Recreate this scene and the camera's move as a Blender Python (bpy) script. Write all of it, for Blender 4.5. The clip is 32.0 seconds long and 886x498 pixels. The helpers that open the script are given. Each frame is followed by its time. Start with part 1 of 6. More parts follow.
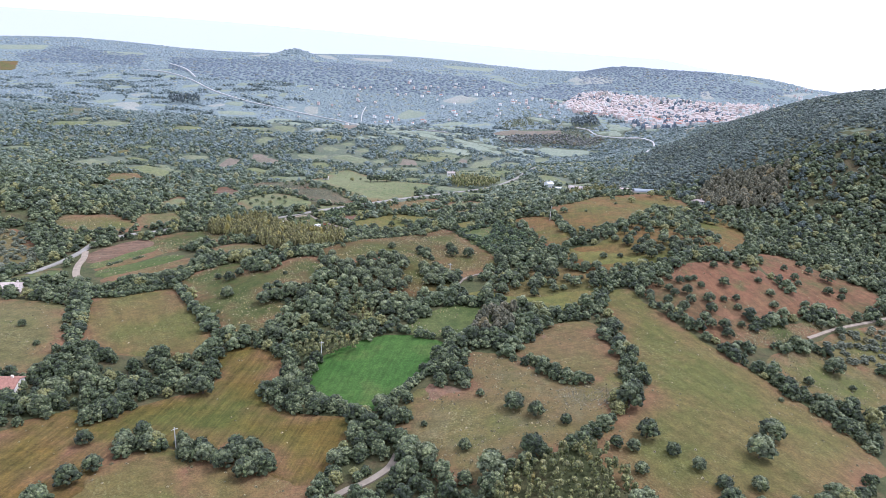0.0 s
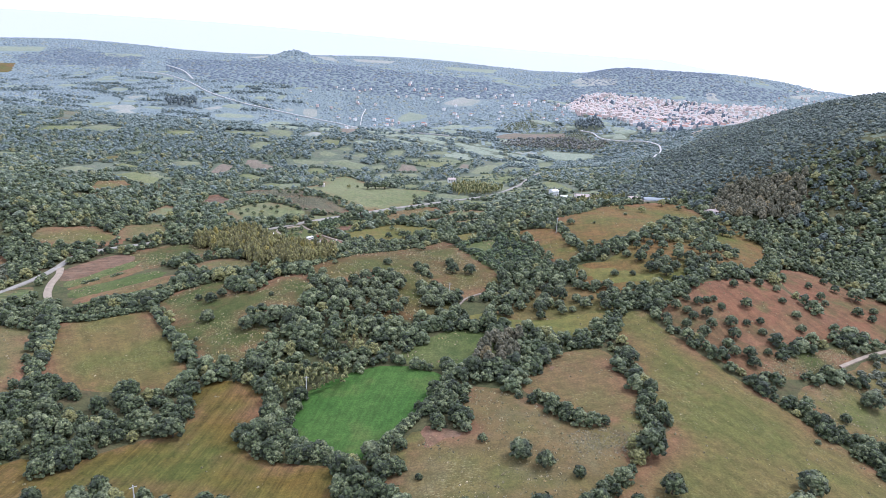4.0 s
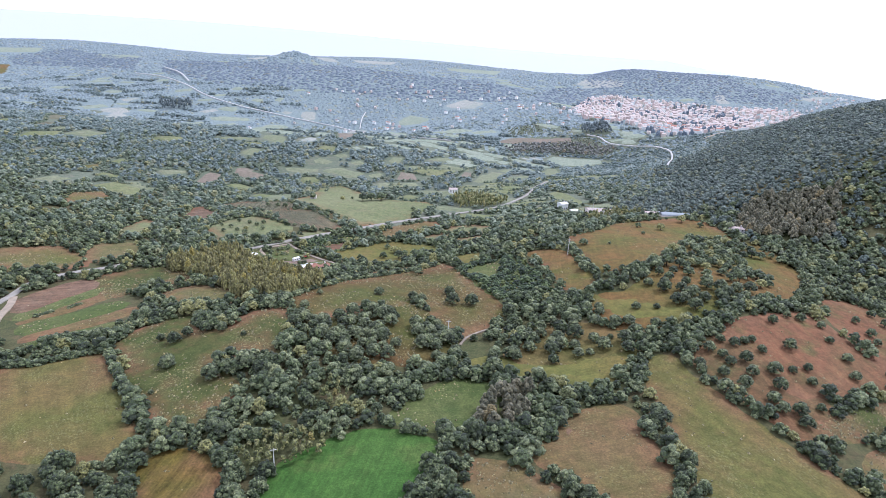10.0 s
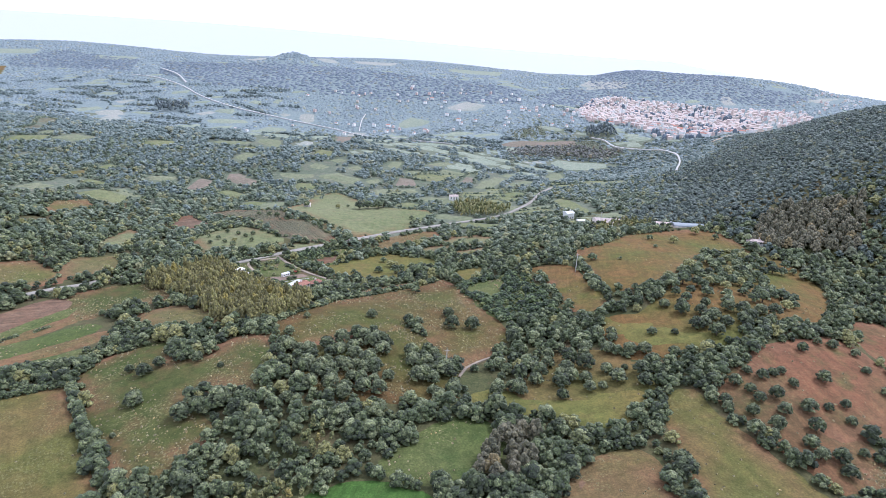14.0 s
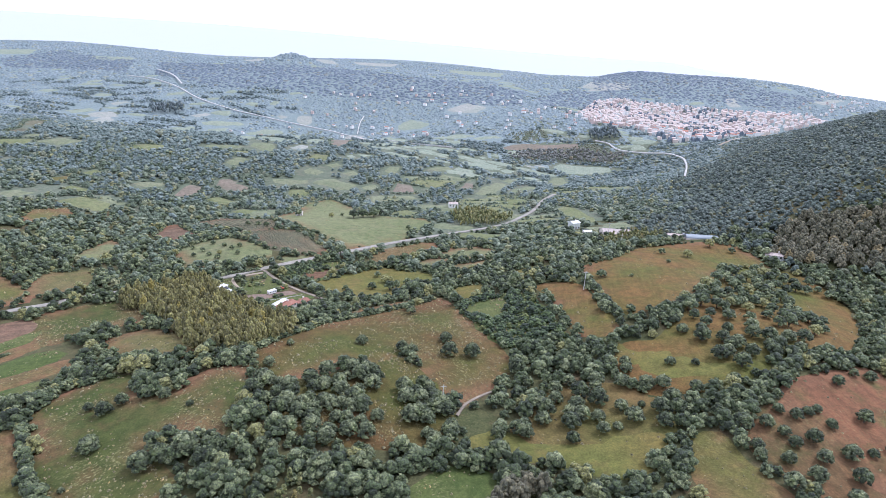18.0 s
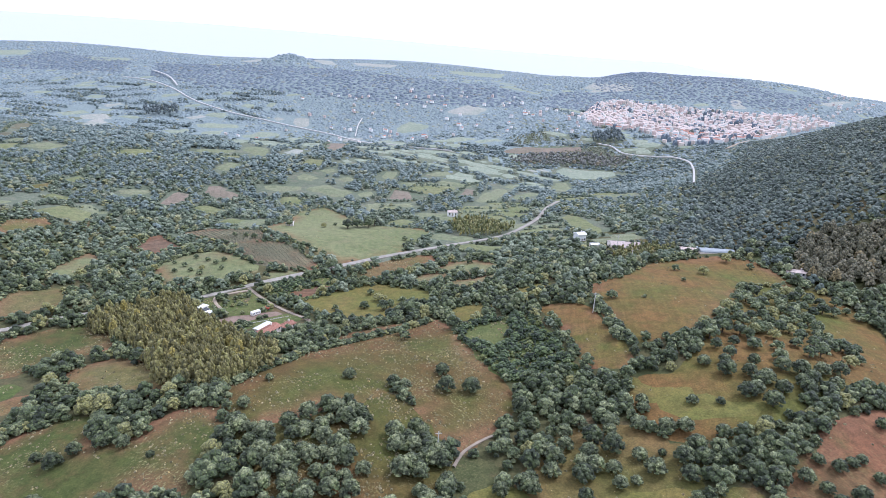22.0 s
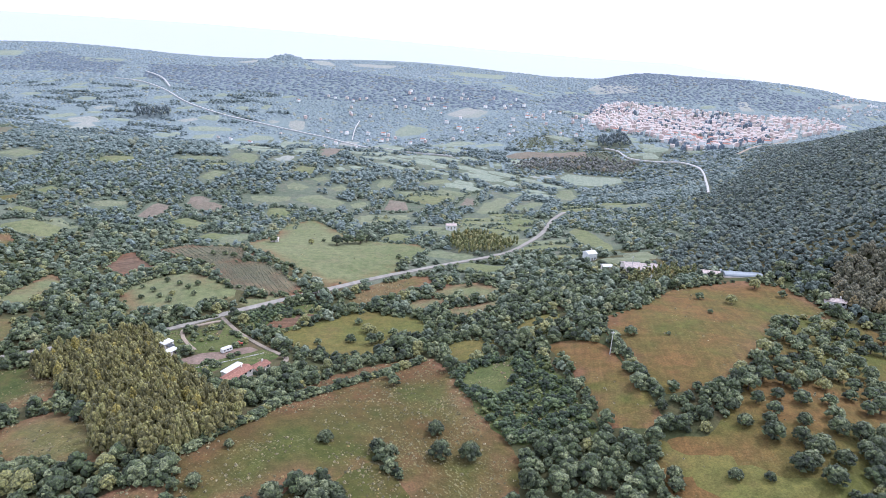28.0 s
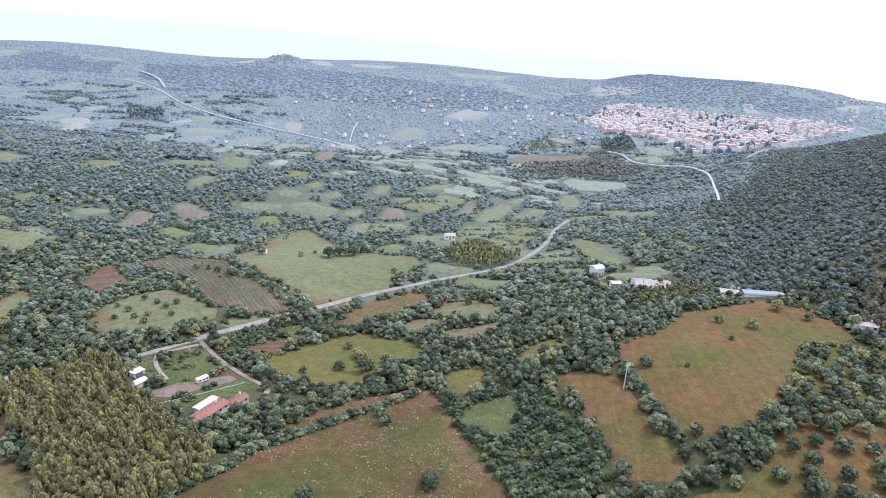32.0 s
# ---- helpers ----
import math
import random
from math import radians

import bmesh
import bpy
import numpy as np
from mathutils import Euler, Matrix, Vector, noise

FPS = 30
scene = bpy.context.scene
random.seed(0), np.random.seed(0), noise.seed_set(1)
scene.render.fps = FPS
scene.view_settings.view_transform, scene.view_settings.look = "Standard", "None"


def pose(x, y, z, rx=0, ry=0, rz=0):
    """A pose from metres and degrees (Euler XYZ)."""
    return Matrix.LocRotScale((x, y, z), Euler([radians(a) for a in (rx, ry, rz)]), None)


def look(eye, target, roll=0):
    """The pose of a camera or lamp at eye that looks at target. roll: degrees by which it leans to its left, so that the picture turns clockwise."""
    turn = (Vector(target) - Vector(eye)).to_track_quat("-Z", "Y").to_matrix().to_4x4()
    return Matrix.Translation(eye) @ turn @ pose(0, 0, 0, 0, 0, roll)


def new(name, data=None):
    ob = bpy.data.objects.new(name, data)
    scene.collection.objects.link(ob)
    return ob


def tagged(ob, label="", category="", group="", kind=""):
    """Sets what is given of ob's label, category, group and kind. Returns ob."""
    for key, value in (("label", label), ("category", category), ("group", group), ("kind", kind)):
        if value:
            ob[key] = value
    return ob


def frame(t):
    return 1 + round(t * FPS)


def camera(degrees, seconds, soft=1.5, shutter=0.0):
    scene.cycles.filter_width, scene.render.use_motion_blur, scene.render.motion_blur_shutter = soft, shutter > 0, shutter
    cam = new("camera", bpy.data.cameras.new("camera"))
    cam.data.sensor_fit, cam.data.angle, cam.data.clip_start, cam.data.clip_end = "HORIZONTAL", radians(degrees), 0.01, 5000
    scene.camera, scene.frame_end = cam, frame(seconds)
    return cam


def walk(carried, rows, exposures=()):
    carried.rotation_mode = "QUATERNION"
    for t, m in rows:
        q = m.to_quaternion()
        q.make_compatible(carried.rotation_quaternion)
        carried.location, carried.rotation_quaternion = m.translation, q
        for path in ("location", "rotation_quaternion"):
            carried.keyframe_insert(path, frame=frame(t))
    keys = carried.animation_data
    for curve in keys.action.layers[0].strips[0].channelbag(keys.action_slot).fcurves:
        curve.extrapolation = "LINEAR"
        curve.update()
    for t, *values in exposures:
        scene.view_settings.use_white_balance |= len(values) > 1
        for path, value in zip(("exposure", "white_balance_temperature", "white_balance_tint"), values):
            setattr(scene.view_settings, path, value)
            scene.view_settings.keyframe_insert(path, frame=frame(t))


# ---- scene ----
# camera: a drone flying level, some 115 m above the fields, at about 6 m/s
cam = camera(70, 32.0, soft=0.5)
EXPO = 0.38
walk(cam, [
    (0, pose(-0.01, -0.00, 115.00, 71.121, 0, -0.105) @ pose(0, 0, 0, 0, 0, 3.683)),
    (2, pose(0.37, 11.56, 115.08, 71.155, 0, -0.013) @ pose(0, 0, 0, 0, 0, 3.640)),
    (4, pose(0.77, 23.36, 115.14, 71.196, 0, 0.073) @ pose(0, 0, 0, 0, 0, 3.603)),
    (6, pose(1.29, 35.60, 115.12, 71.225, 0, 0.173) @ pose(0, 0, 0, 0, 0, 3.601)),
    (8, pose(1.38, 48.45, 115.28, 71.224, 0, 0.268) @ pose(0, 0, 0, 0, 0, 3.606)),
    (10, pose(1.82, 60.52, 115.26, 71.240, 0, 0.355) @ pose(0, 0, 0, 0, 0, 3.596)),
    (12, pose(2.30, 72.14, 115.22, 71.253, 0, 0.456) @ pose(0, 0, 0, 0, 0, 3.571)),
    (14, pose(2.67, 83.78, 115.24, 71.287, 0, 0.538) @ pose(0, 0, 0, 0, 0, 3.555)),
    (16, pose(3.04, 95.53, 114.98, 71.312, 0, 0.568) @ pose(0, 0, 0, 0, 0, 3.551)),
    (18, pose(3.40, 107.53, 114.84, 71.349, 0, 0.608) @ pose(0, 0, 0, 0, 0, 3.576)),
    (20, pose(3.92, 119.66, 114.90, 71.367, 0, 0.659) @ pose(0, 0, 0, 0, 0, 3.584)),
    (22, pose(4.20, 131.61, 115.07, 71.372, 0, 0.678) @ pose(0, 0, 0, 0, 0, 3.562)),
    (24, pose(4.50, 143.62, 115.11, 71.383, 0, 0.707) @ pose(0, 0, 0, 0, 0, 3.564)),
    (26, pose(4.76, 155.23, 115.10, 71.389, 0, 0.742) @ pose(0, 0, 0, 0, 0, 3.573)),
    (28, pose(5.11, 166.59, 115.16, 71.400, 0, 0.759) @ pose(0, 0, 0, 0, 0, 3.606)),
    (30, pose(5.35, 177.99, 115.29, 71.414, 0, 0.774) @ pose(0, 0, 0, 0, 0, 3.670)),
    (32, pose(5.68, 189.75, 115.35, 71.401, 0, 0.790) @ pose(0, 0, 0, 0, 0, 3.701)),
], exposures=[(0, EXPO, 5440, 17), (32, EXPO, 5440, 17)])

# ---- world, sun, exposure ----
world = bpy.data.worlds.new("overcast_sky")
scene.world = world
world.use_nodes = True
wn = world.node_tree.nodes
sky = wn.new("ShaderNodeTexSky")
sky.sky_type = "NISHITA"
sky.sun_disc = False
sky.sun_elevation, sky.sun_rotation = radians(54), radians(60)
sky.altitude, sky.air_density, sky.dust_density, sky.ozone_density = 300, 1.0, 1.5, 1.2
wn["Background"].inputs["Strength"].default_value = 0.15
# an even white cloud cover, through which little of the blue shows
cloud = wn.new("ShaderNodeMix")
cloud.data_type = "RGBA"
cloud.inputs["Factor"].default_value = 0.8
cloud.inputs[7].default_value = (7.85, 7.75, 8.0, 1)
world.node_tree.links.new(sky.outputs[0], cloud.inputs[6])
world.node_tree.links.new(cloud.outputs[2], wn["Background"].inputs["Color"])
sun = new("sun", bpy.data.lights.new("sun", "SUN"))
sun.data.energy, sun.data.angle, sun.data.color = 1.9, radians(11), (1.0, 0.95, 0.88)
sun.matrix_world = look((0, 0, 300), (-150, -86, 60))


# ---- materials ----
def nodes_of(name):
    m = bpy.data.materials.new(name)
    m.use_nodes = True
    nt = m.node_tree
    return m, nt, nt.nodes["Principled BSDF"]


def noise_at(nt, scale, stretch=(1, 1, 1), turn=0.0, detail=4.0, rough=0.6):
    tc, mp, n = nt.nodes.new("ShaderNodeTexCoord"), nt.nodes.new("ShaderNodeMapping"), nt.nodes.new("ShaderNodeTexNoise")
    mp.vector_type = "TEXTURE"
    mp.inputs["Scale"].default_value, mp.inputs["Rotation"].default_value = tuple(1 / q for q in stretch), (0, 0, turn)
    n.inputs["Scale"].default_value, n.inputs["Detail"].default_value, n.inputs["Roughness"].default_value = scale, detail, rough
    nt.links.new(tc.outputs["Object"], mp.inputs["Vector"])
    nt.links.new(mp.outputs[0], n.inputs["Vector"])
    return n.outputs["Fac"]


def ramp(nt, fac, stops):
    r = nt.nodes.new("ShaderNodeValToRGB")
    while len(r.color_ramp.elements) < len(stops):
        r.color_ramp.elements.new(0.5)
    for el, (p, c) in zip(r.color_ramp.elements, stops):
        el.position, el.color = p, (*c, 1) if len(c) == 3 else c
    nt.links.new(fac, r.inputs["Fac"])
    return r.outputs["Color"]


def blend(nt, fac, a, b, mode="MIX"):
    m = nt.nodes.new("ShaderNodeMix")
    m.data_type, m.blend_type = "RGBA", mode
    for sock, v in ((m.inputs["Factor"], fac), (m.inputs[6], a), (m.inputs[7], b)):
        if isinstance(v, (int, float)):
            sock.default_value = v
        elif isinstance(v, tuple):
            sock.default_value = (*v, 1)
        else:
            nt.links.new(v, sock)
    return m.outputs[2]


def bump(nt, bsdf, height, strength, distance):
    b = nt.nodes.new("ShaderNodeBump")
    b.inputs["Strength"].default_value, b.inputs["Distance"].default_value = strength, distance
    nt.links.new(height, b.inputs["Height"])
    nt.links.new(b.outputs[0], bsdf.inputs["Normal"])


def soil(name, a, b, c, turn=0.6, rows=0.0, pitch=0.55, patch=0.022, weeds=0.5):
    """Grass, stubble or earth: patches, speckle, weeds, streaks along the way it was worked, bare earth at the rim."""
    m, nt, p = nodes_of(name)
    col = ramp(nt, noise_at(nt, patch, detail=4), [(0.4, a), (0.6, b)])
    col = blend(nt, ramp(nt, noise_at(nt, 0.075, detail=7, rough=0.65), [(0.5, (0, 0, 0)), (0.68, (0.8, 0.8, 0.8))]), col, c)
    fine = noise_at(nt, 1.6, detail=8, rough=0.75)
    mottle = noise_at(nt, 0.32, detail=5, rough=0.65)
    streak = noise_at(nt, pitch, (0.03, 1, 1), turn, detail=4, rough=0.7)
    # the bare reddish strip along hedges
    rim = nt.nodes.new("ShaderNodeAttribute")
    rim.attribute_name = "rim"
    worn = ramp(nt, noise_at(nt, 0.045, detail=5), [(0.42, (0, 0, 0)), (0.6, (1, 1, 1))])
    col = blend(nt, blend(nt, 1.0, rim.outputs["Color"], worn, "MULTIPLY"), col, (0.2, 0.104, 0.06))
    col = blend(nt, 0.45, col, ramp(nt, fine, [(0.36, (0.35, 0.36, 0.33)), (0.5, (0.95, 0.95, 0.95)), (0.63, (1.6, 1.55, 1.45))]), "MULTIPLY")
    col = blend(nt, 0.45, col, ramp(nt, mottle, [(0.38, (0.6, 0.66, 0.58)), (0.5, (1, 1, 1)), (0.62, (1.35, 1.28, 1.22))]), "MULTIPLY")
    if weeds:
        # pale flowering weeds and dry stalks in drifts
        drift = ramp(nt, noise_at(nt, 0.05, detail=5), [(0.48, (0, 0, 0)), (0.6, (weeds, weeds, weeds))])
        fleck = ramp(nt, noise_at(nt, 1.15, (1, 1.5, 1), turn, detail=3, rough=0.6), [(0.55, (0, 0, 0)), (0.62, (1, 1, 1))])
        col = blend(nt, blend(nt, 1.0, drift, fleck, "MULTIPLY"), col, (0.27, 0.25, 0.12))
    if rows:
        col = blend(nt, rows, col, ramp(nt, streak, [(0.38, (0.5, 0.48, 0.42)), (0.52, (1.0, 1.0, 0.97)), (0.64, (1.4, 1.35, 1.2))]), "MULTIPLY")
    nt.links.new(col, p.inputs["Base Color"])
    p.inputs["Roughness"].default_value = 0.95
    p.inputs["Specular IOR Level"].default_value = 0.2
    bump(nt, p, fine, 0.6, 0.25)
    return m


def leaves(name, dark, mid, light, size=1.1, sheen=0.25, gaps=0.9, single=False):
    """Foliage: every clump its own green, speckled by leaves; gap shade and tip highlights are in the colour."""
    m, nt, p = nodes_of(name)
    geo = nt.nodes.new("ShaderNodeNewGeometry")
    tint = nt.nodes.new("ShaderNodeAttribute")
    tint.attribute_name = "tint"
    whole = nt.nodes.new("ShaderNodeObjectInfo").outputs["Random"] if single else tint.outputs["Fac"]
    clump = nt.nodes.new("ShaderNodeMath")
    clump.operation, clump.inputs[1].default_value = "MULTIPLY", 0.6
    nt.links.new(geo.outputs["Random Per Island"], clump.inputs[0])
    half = nt.nodes.new("ShaderNodeMath")
    half.operation, half.inputs[1].default_value = "MULTIPLY_ADD", 0.4
    nt.links.new(whole, half.inputs[0])
    nt.links.new(clump.outputs[0], half.inputs[2])
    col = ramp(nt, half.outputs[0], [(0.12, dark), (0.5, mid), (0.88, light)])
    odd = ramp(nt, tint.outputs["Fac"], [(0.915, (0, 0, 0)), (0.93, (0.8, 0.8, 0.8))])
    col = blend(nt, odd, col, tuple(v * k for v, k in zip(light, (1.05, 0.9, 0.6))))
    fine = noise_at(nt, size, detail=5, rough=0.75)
    # shade of leaf gaps and highlights of leaf tips, painted in by noise
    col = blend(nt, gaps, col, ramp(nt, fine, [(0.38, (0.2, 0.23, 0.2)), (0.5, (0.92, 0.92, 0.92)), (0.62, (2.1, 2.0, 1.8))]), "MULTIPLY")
    nt.links.new(col, p.inputs["Base Color"])
    p.inputs["Roughness"].default_value = 0.7
    p.inputs["Sheen Weight"].default_value, p.inputs["Sheen Roughness"].default_value = sheen, 0.5
    bump(nt, p, fine, 0.9, 0.5)
    return m


def plain(name, c, rough=0.8, scale=2.0, vary=0.25, metal=0.0):
    m, nt, p = nodes_of(name)
    n = noise_at(nt, scale, detail=6)
    lo, hi = tuple(v * (1 - vary) for v in c), tuple(min(1, v * (1 + vary)) for v in c)
    col = ramp(nt, n, [(0.3, lo), (0.7, hi)])
    info = nt.nodes.new("ShaderNodeObjectInfo")
    col = blend(nt, 0.5, col, ramp(nt, info.outputs["Random"], [(0, (0.75, 0.78, 0.8)), (1, (1.15, 1.1, 1.05))]), "MULTIPLY")
    nt.links.new(col, p.inputs["Base Color"])
    p.inputs["Roughness"].default_value, p.inputs["Metallic"].default_value = rough, metal
    bump(nt, p, n, 0.3, 0.02)
    return m


SOILS = {
    "bank": soil("red_bank", (0.20, 0.112, 0.07), (0.17, 0.11, 0.066), (0.23, 0.15, 0.105), patch=0.1, weeds=0),
    "hill": soil("hill_pasture_grass", (0.123, 0.069, 0.029), (0.076, 0.082, 0.021), (0.094, 0.08, 0.025), 2.3, 0.15, 0.3, weeds=0.6),
    "weedy": soil("weedy_pasture_grass", (0.07, 0.082, 0.024), (0.063, 0.08, 0.022), (0.122, 0.077, 0.036), 0.9, 0.1, 0.3, weeds=0.7),
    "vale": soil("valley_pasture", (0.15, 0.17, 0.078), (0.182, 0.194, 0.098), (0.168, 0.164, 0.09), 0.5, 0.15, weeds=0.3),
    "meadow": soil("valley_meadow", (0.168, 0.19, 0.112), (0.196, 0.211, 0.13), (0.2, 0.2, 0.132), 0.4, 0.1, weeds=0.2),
    # maquis: distance haze put into the ground colour
    "maquis": soil("hazed_far_ground", (0.19, 0.234, 0.234), (0.208, 0.252, 0.25), (0.23, 0.266, 0.254), patch=0.012, weeds=0),
    # far_green, far_pale: field colours paled with haze for the distance
    "far_green": soil("hazed_meadow", (0.228, 0.262, 0.198), (0.25, 0.282, 0.212), (0.27, 0.285, 0.22), patch=0.02, weeds=0),
    "far_pale": soil("hazed_stubble", (0.31, 0.312, 0.28), (0.275, 0.292, 0.252), (0.33, 0.318, 0.285), patch=0.02, weeds=0),
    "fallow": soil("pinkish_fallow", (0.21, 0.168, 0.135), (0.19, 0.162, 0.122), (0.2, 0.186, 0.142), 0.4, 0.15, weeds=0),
    # dell: the same haze at about half strength in the ground colour
    "dell": soil("hazed_valley_ground", (0.118, 0.14, 0.092), (0.14, 0.158, 0.112), (0.16, 0.155, 0.115), patch=0.015, weeds=0),
    "scrub": soil("scrub_ground", (0.067, 0.076, 0.030), (0.091, 0.085, 0.040), (0.125, 0.084, 0.049), patch=0.02, weeds=0.2),
    "green": soil("young_crop", (0.05, 0.112, 0.022), (0.062, 0.122, 0.026), (0.09, 0.122, 0.034), 1.4, 0.3, 0.7, weeds=0),
    "ochre": soil("ochre_stubble", (0.128, 0.085, 0.02), (0.086, 0.091, 0.021), (0.112, 0.091, 0.023), 1.45, 0.5, 0.75, weeds=0),
    "dry": soil("dry_grass", (0.165, 0.109, 0.046), (0.108, 0.107, 0.031), (0.141, 0.109, 0.040), 2.18, 0.2, 0.35, 0.016, weeds=0.35),
    "olive": soil("olive_grass", (0.119, 0.104, 0.040), (0.141, 0.121, 0.052), (0.099, 0.103, 0.035), 0.9, 0.1),
    "knoll": soil("rusty_grass", (0.158, 0.094, 0.034), (0.1, 0.104, 0.026), (0.122, 0.1, 0.03), 1.45, 0.2, 0.6, 0.026, weeds=0.15),
    "yellow": soil("yellow_grass", (0.158, 0.128, 0.04), (0.128, 0.13, 0.036), (0.156, 0.118, 0.044), 0.3, 0.15, weeds=0.2),
    "rough": soil("rough_grass", (0.077, 0.102, 0.029), (0.106, 0.118, 0.041), (0.058, 0.088, 0.025), 0.2, 0.1),
    "brown": soil("brown_grass", (0.152, 0.103, 0.048), (0.115, 0.106, 0.036), (0.168, 0.098, 0.05), 0.4, 0.2),
    "pale": soil("pale_grass", (0.151, 0.107, 0.048), (0.109, 0.114, 0.034), (0.144, 0.125, 0.064), 0.1, 0.1, weeds=0.55),
    "red": soil("red_earth", (0.18, 0.086, 0.046), (0.14, 0.088, 0.043), (0.1, 0.1, 0.036), 1.9, 0.3, 0.3, 0.03, weeds=0.2),
    "plough": soil("ploughed_earth", (0.17, 0.108, 0.075), (0.145, 0.096, 0.064), (0.185, 0.128, 0.09), 0.3, 0.5, 0.5, weeds=0),
    "strips": soil("vegetable_strips", (0.096, 0.118, 0.047), (0.081, 0.110, 0.042), (0.158, 0.119, 0.068), 0.35, 0.8, 0.2),
    "vine": soil("vineyard_earth", (0.135, 0.126, 0.085), (0.150, 0.140, 0.090), (0.12, 0.117, 0.067), -0.9, 0.3),
    "bed": soil("dug_garden_earth", (0.15, 0.11, 0.08), (0.12, 0.10, 0.06), (0.08, 0.10, 0.04), 0.5, 0.6, 0.8, weeds=0.3),
    "pinkyard": soil("bare_yard", (0.236, 0.169, 0.136), (0.205, 0.150, 0.118), (0.261, 0.205, 0.173), 0.3, 0.1, weeds=0.3),
}
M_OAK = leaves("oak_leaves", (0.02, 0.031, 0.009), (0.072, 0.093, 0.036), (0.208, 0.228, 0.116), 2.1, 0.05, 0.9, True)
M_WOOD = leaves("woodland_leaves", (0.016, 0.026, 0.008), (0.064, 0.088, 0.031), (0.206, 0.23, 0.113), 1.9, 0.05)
# M_MID, M_FAR, M_HILL: distance haze put into the leaf colour in growing steps
M_MID = leaves("faint_haze_oak_leaves", (0.048, 0.071, 0.04), (0.106, 0.138, 0.084), (0.215, 0.245, 0.162), 1.1, 0.05, 0.7)
M_FAR = leaves("hazed_scrub_leaves", (0.096, 0.132, 0.116), (0.134, 0.175, 0.156), (0.188, 0.228, 0.204), 0.7, 0.05, 0.38)
M_HILL = leaves("far_hazed_leaves", (0.136, 0.178, 0.19), (0.186, 0.234, 0.247), (0.235, 0.28, 0.288), 0.3, 0.0, 0.25)
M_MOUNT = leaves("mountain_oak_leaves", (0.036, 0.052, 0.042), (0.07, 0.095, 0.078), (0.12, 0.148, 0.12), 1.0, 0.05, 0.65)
# M_LINE: hedge green greyed and blued by haze in the colour
M_LINE = leaves("hazed_hedge_leaves", (0.085, 0.118, 0.112), (0.118, 0.155, 0.145), (0.165, 0.203, 0.188), 0.7, 0.0, 0.3)
# M_SCARP: haze and the shade of steep slopes put into the colour
M_SCARP = leaves("blue_hazed_leaves", (0.094, 0.124, 0.155), (0.116, 0.148, 0.179), (0.145, 0.177, 0.208), 0.2, 0.0, 0.2)
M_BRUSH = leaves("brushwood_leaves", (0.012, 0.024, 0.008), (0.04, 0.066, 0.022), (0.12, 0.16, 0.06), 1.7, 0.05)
# autumn leaves of the far plain, greyed by haze in the colour
M_BARE = leaves("hazed_autumn_leaves", (0.13, 0.14, 0.125), (0.165, 0.168, 0.148), (0.205, 0.2, 0.178), 0.8, 0.0, 0.5)
M_RUSSET = leaves("autumn_leaves", (0.066, 0.068, 0.036), (0.122, 0.114, 0.066), (0.185, 0.167, 0.105), 1.3, 0.05, 0.8)
M_GUM = leaves("eucalyptus_leaves", (0.09, 0.086, 0.03), (0.182, 0.164, 0.056), (0.28, 0.27, 0.095), 1.4, 0.05, 0.65)
M_POPLAR = leaves("poplar_leaves", (0.085, 0.1, 0.03), (0.165, 0.172, 0.058), (0.26, 0.245, 0.105), 1.5, 0.05)
M_PINE = leaves("cypress_leaves", (0.07, 0.095, 0.10), (0.09, 0.118, 0.125), (0.115, 0.145, 0.15))
M_OLIVE = leaves("olive_leaves", (0.07, 0.08, 0.042), (0.112, 0.124, 0.072), (0.168, 0.178, 0.115), 1.8, 0.1)
M_BARK = plain("oak_bark", (0.10, 0.075, 0.055), 0.95, 3, 0.4)
M_ASPHALT = plain("worn_asphalt", (0.28, 0.26, 0.225), 0.9, 0.3, 0.2)
M_PAVED = plain("pale_concrete_road", (0.50, 0.485, 0.46), 0.9, 0.3, 0.12)
M_TRACK = plain("pale_gravel_track", (0.30, 0.245, 0.185), 0.95, 0.4, 0.25)
M_WALL = plain("lime_plaster", (0.72, 0.66, 0.60), 0.85, 0.8, 0.1)
M_ROOF = plain("clay_roof_tiles", (0.37, 0.185, 0.135), 0.85, 1.5, 0.3)
# faded tiles on nearer roofs; on the town the paleness is haze in the colour
M_PALEROOF = plain("faded_and_hazed_tiles", (0.54, 0.45, 0.41), 0.85, 1.5, 0.25)
M_WHITE = plain("white_sheet_metal", (0.8, 0.8, 0.78), 0.5, 1.0, 0.08)
M_GLASS = plain("dark_window_glass", (0.03, 0.035, 0.04), 0.15, 1.0, 0.1)
M_WOODPOLE = plain("weathered_pole", (0.30, 0.27, 0.23), 0.9, 4, 0.2)
M_RUST = plain("rusty_red_paint", (0.45, 0.10, 0.06), 0.6, 2, 0.2)


# ---- the lie of the land ----
def step(a, b, v):
    u = np.clip((v - a) / (b - a), 0, 1)
    return u * u * (3 - 2 * u)


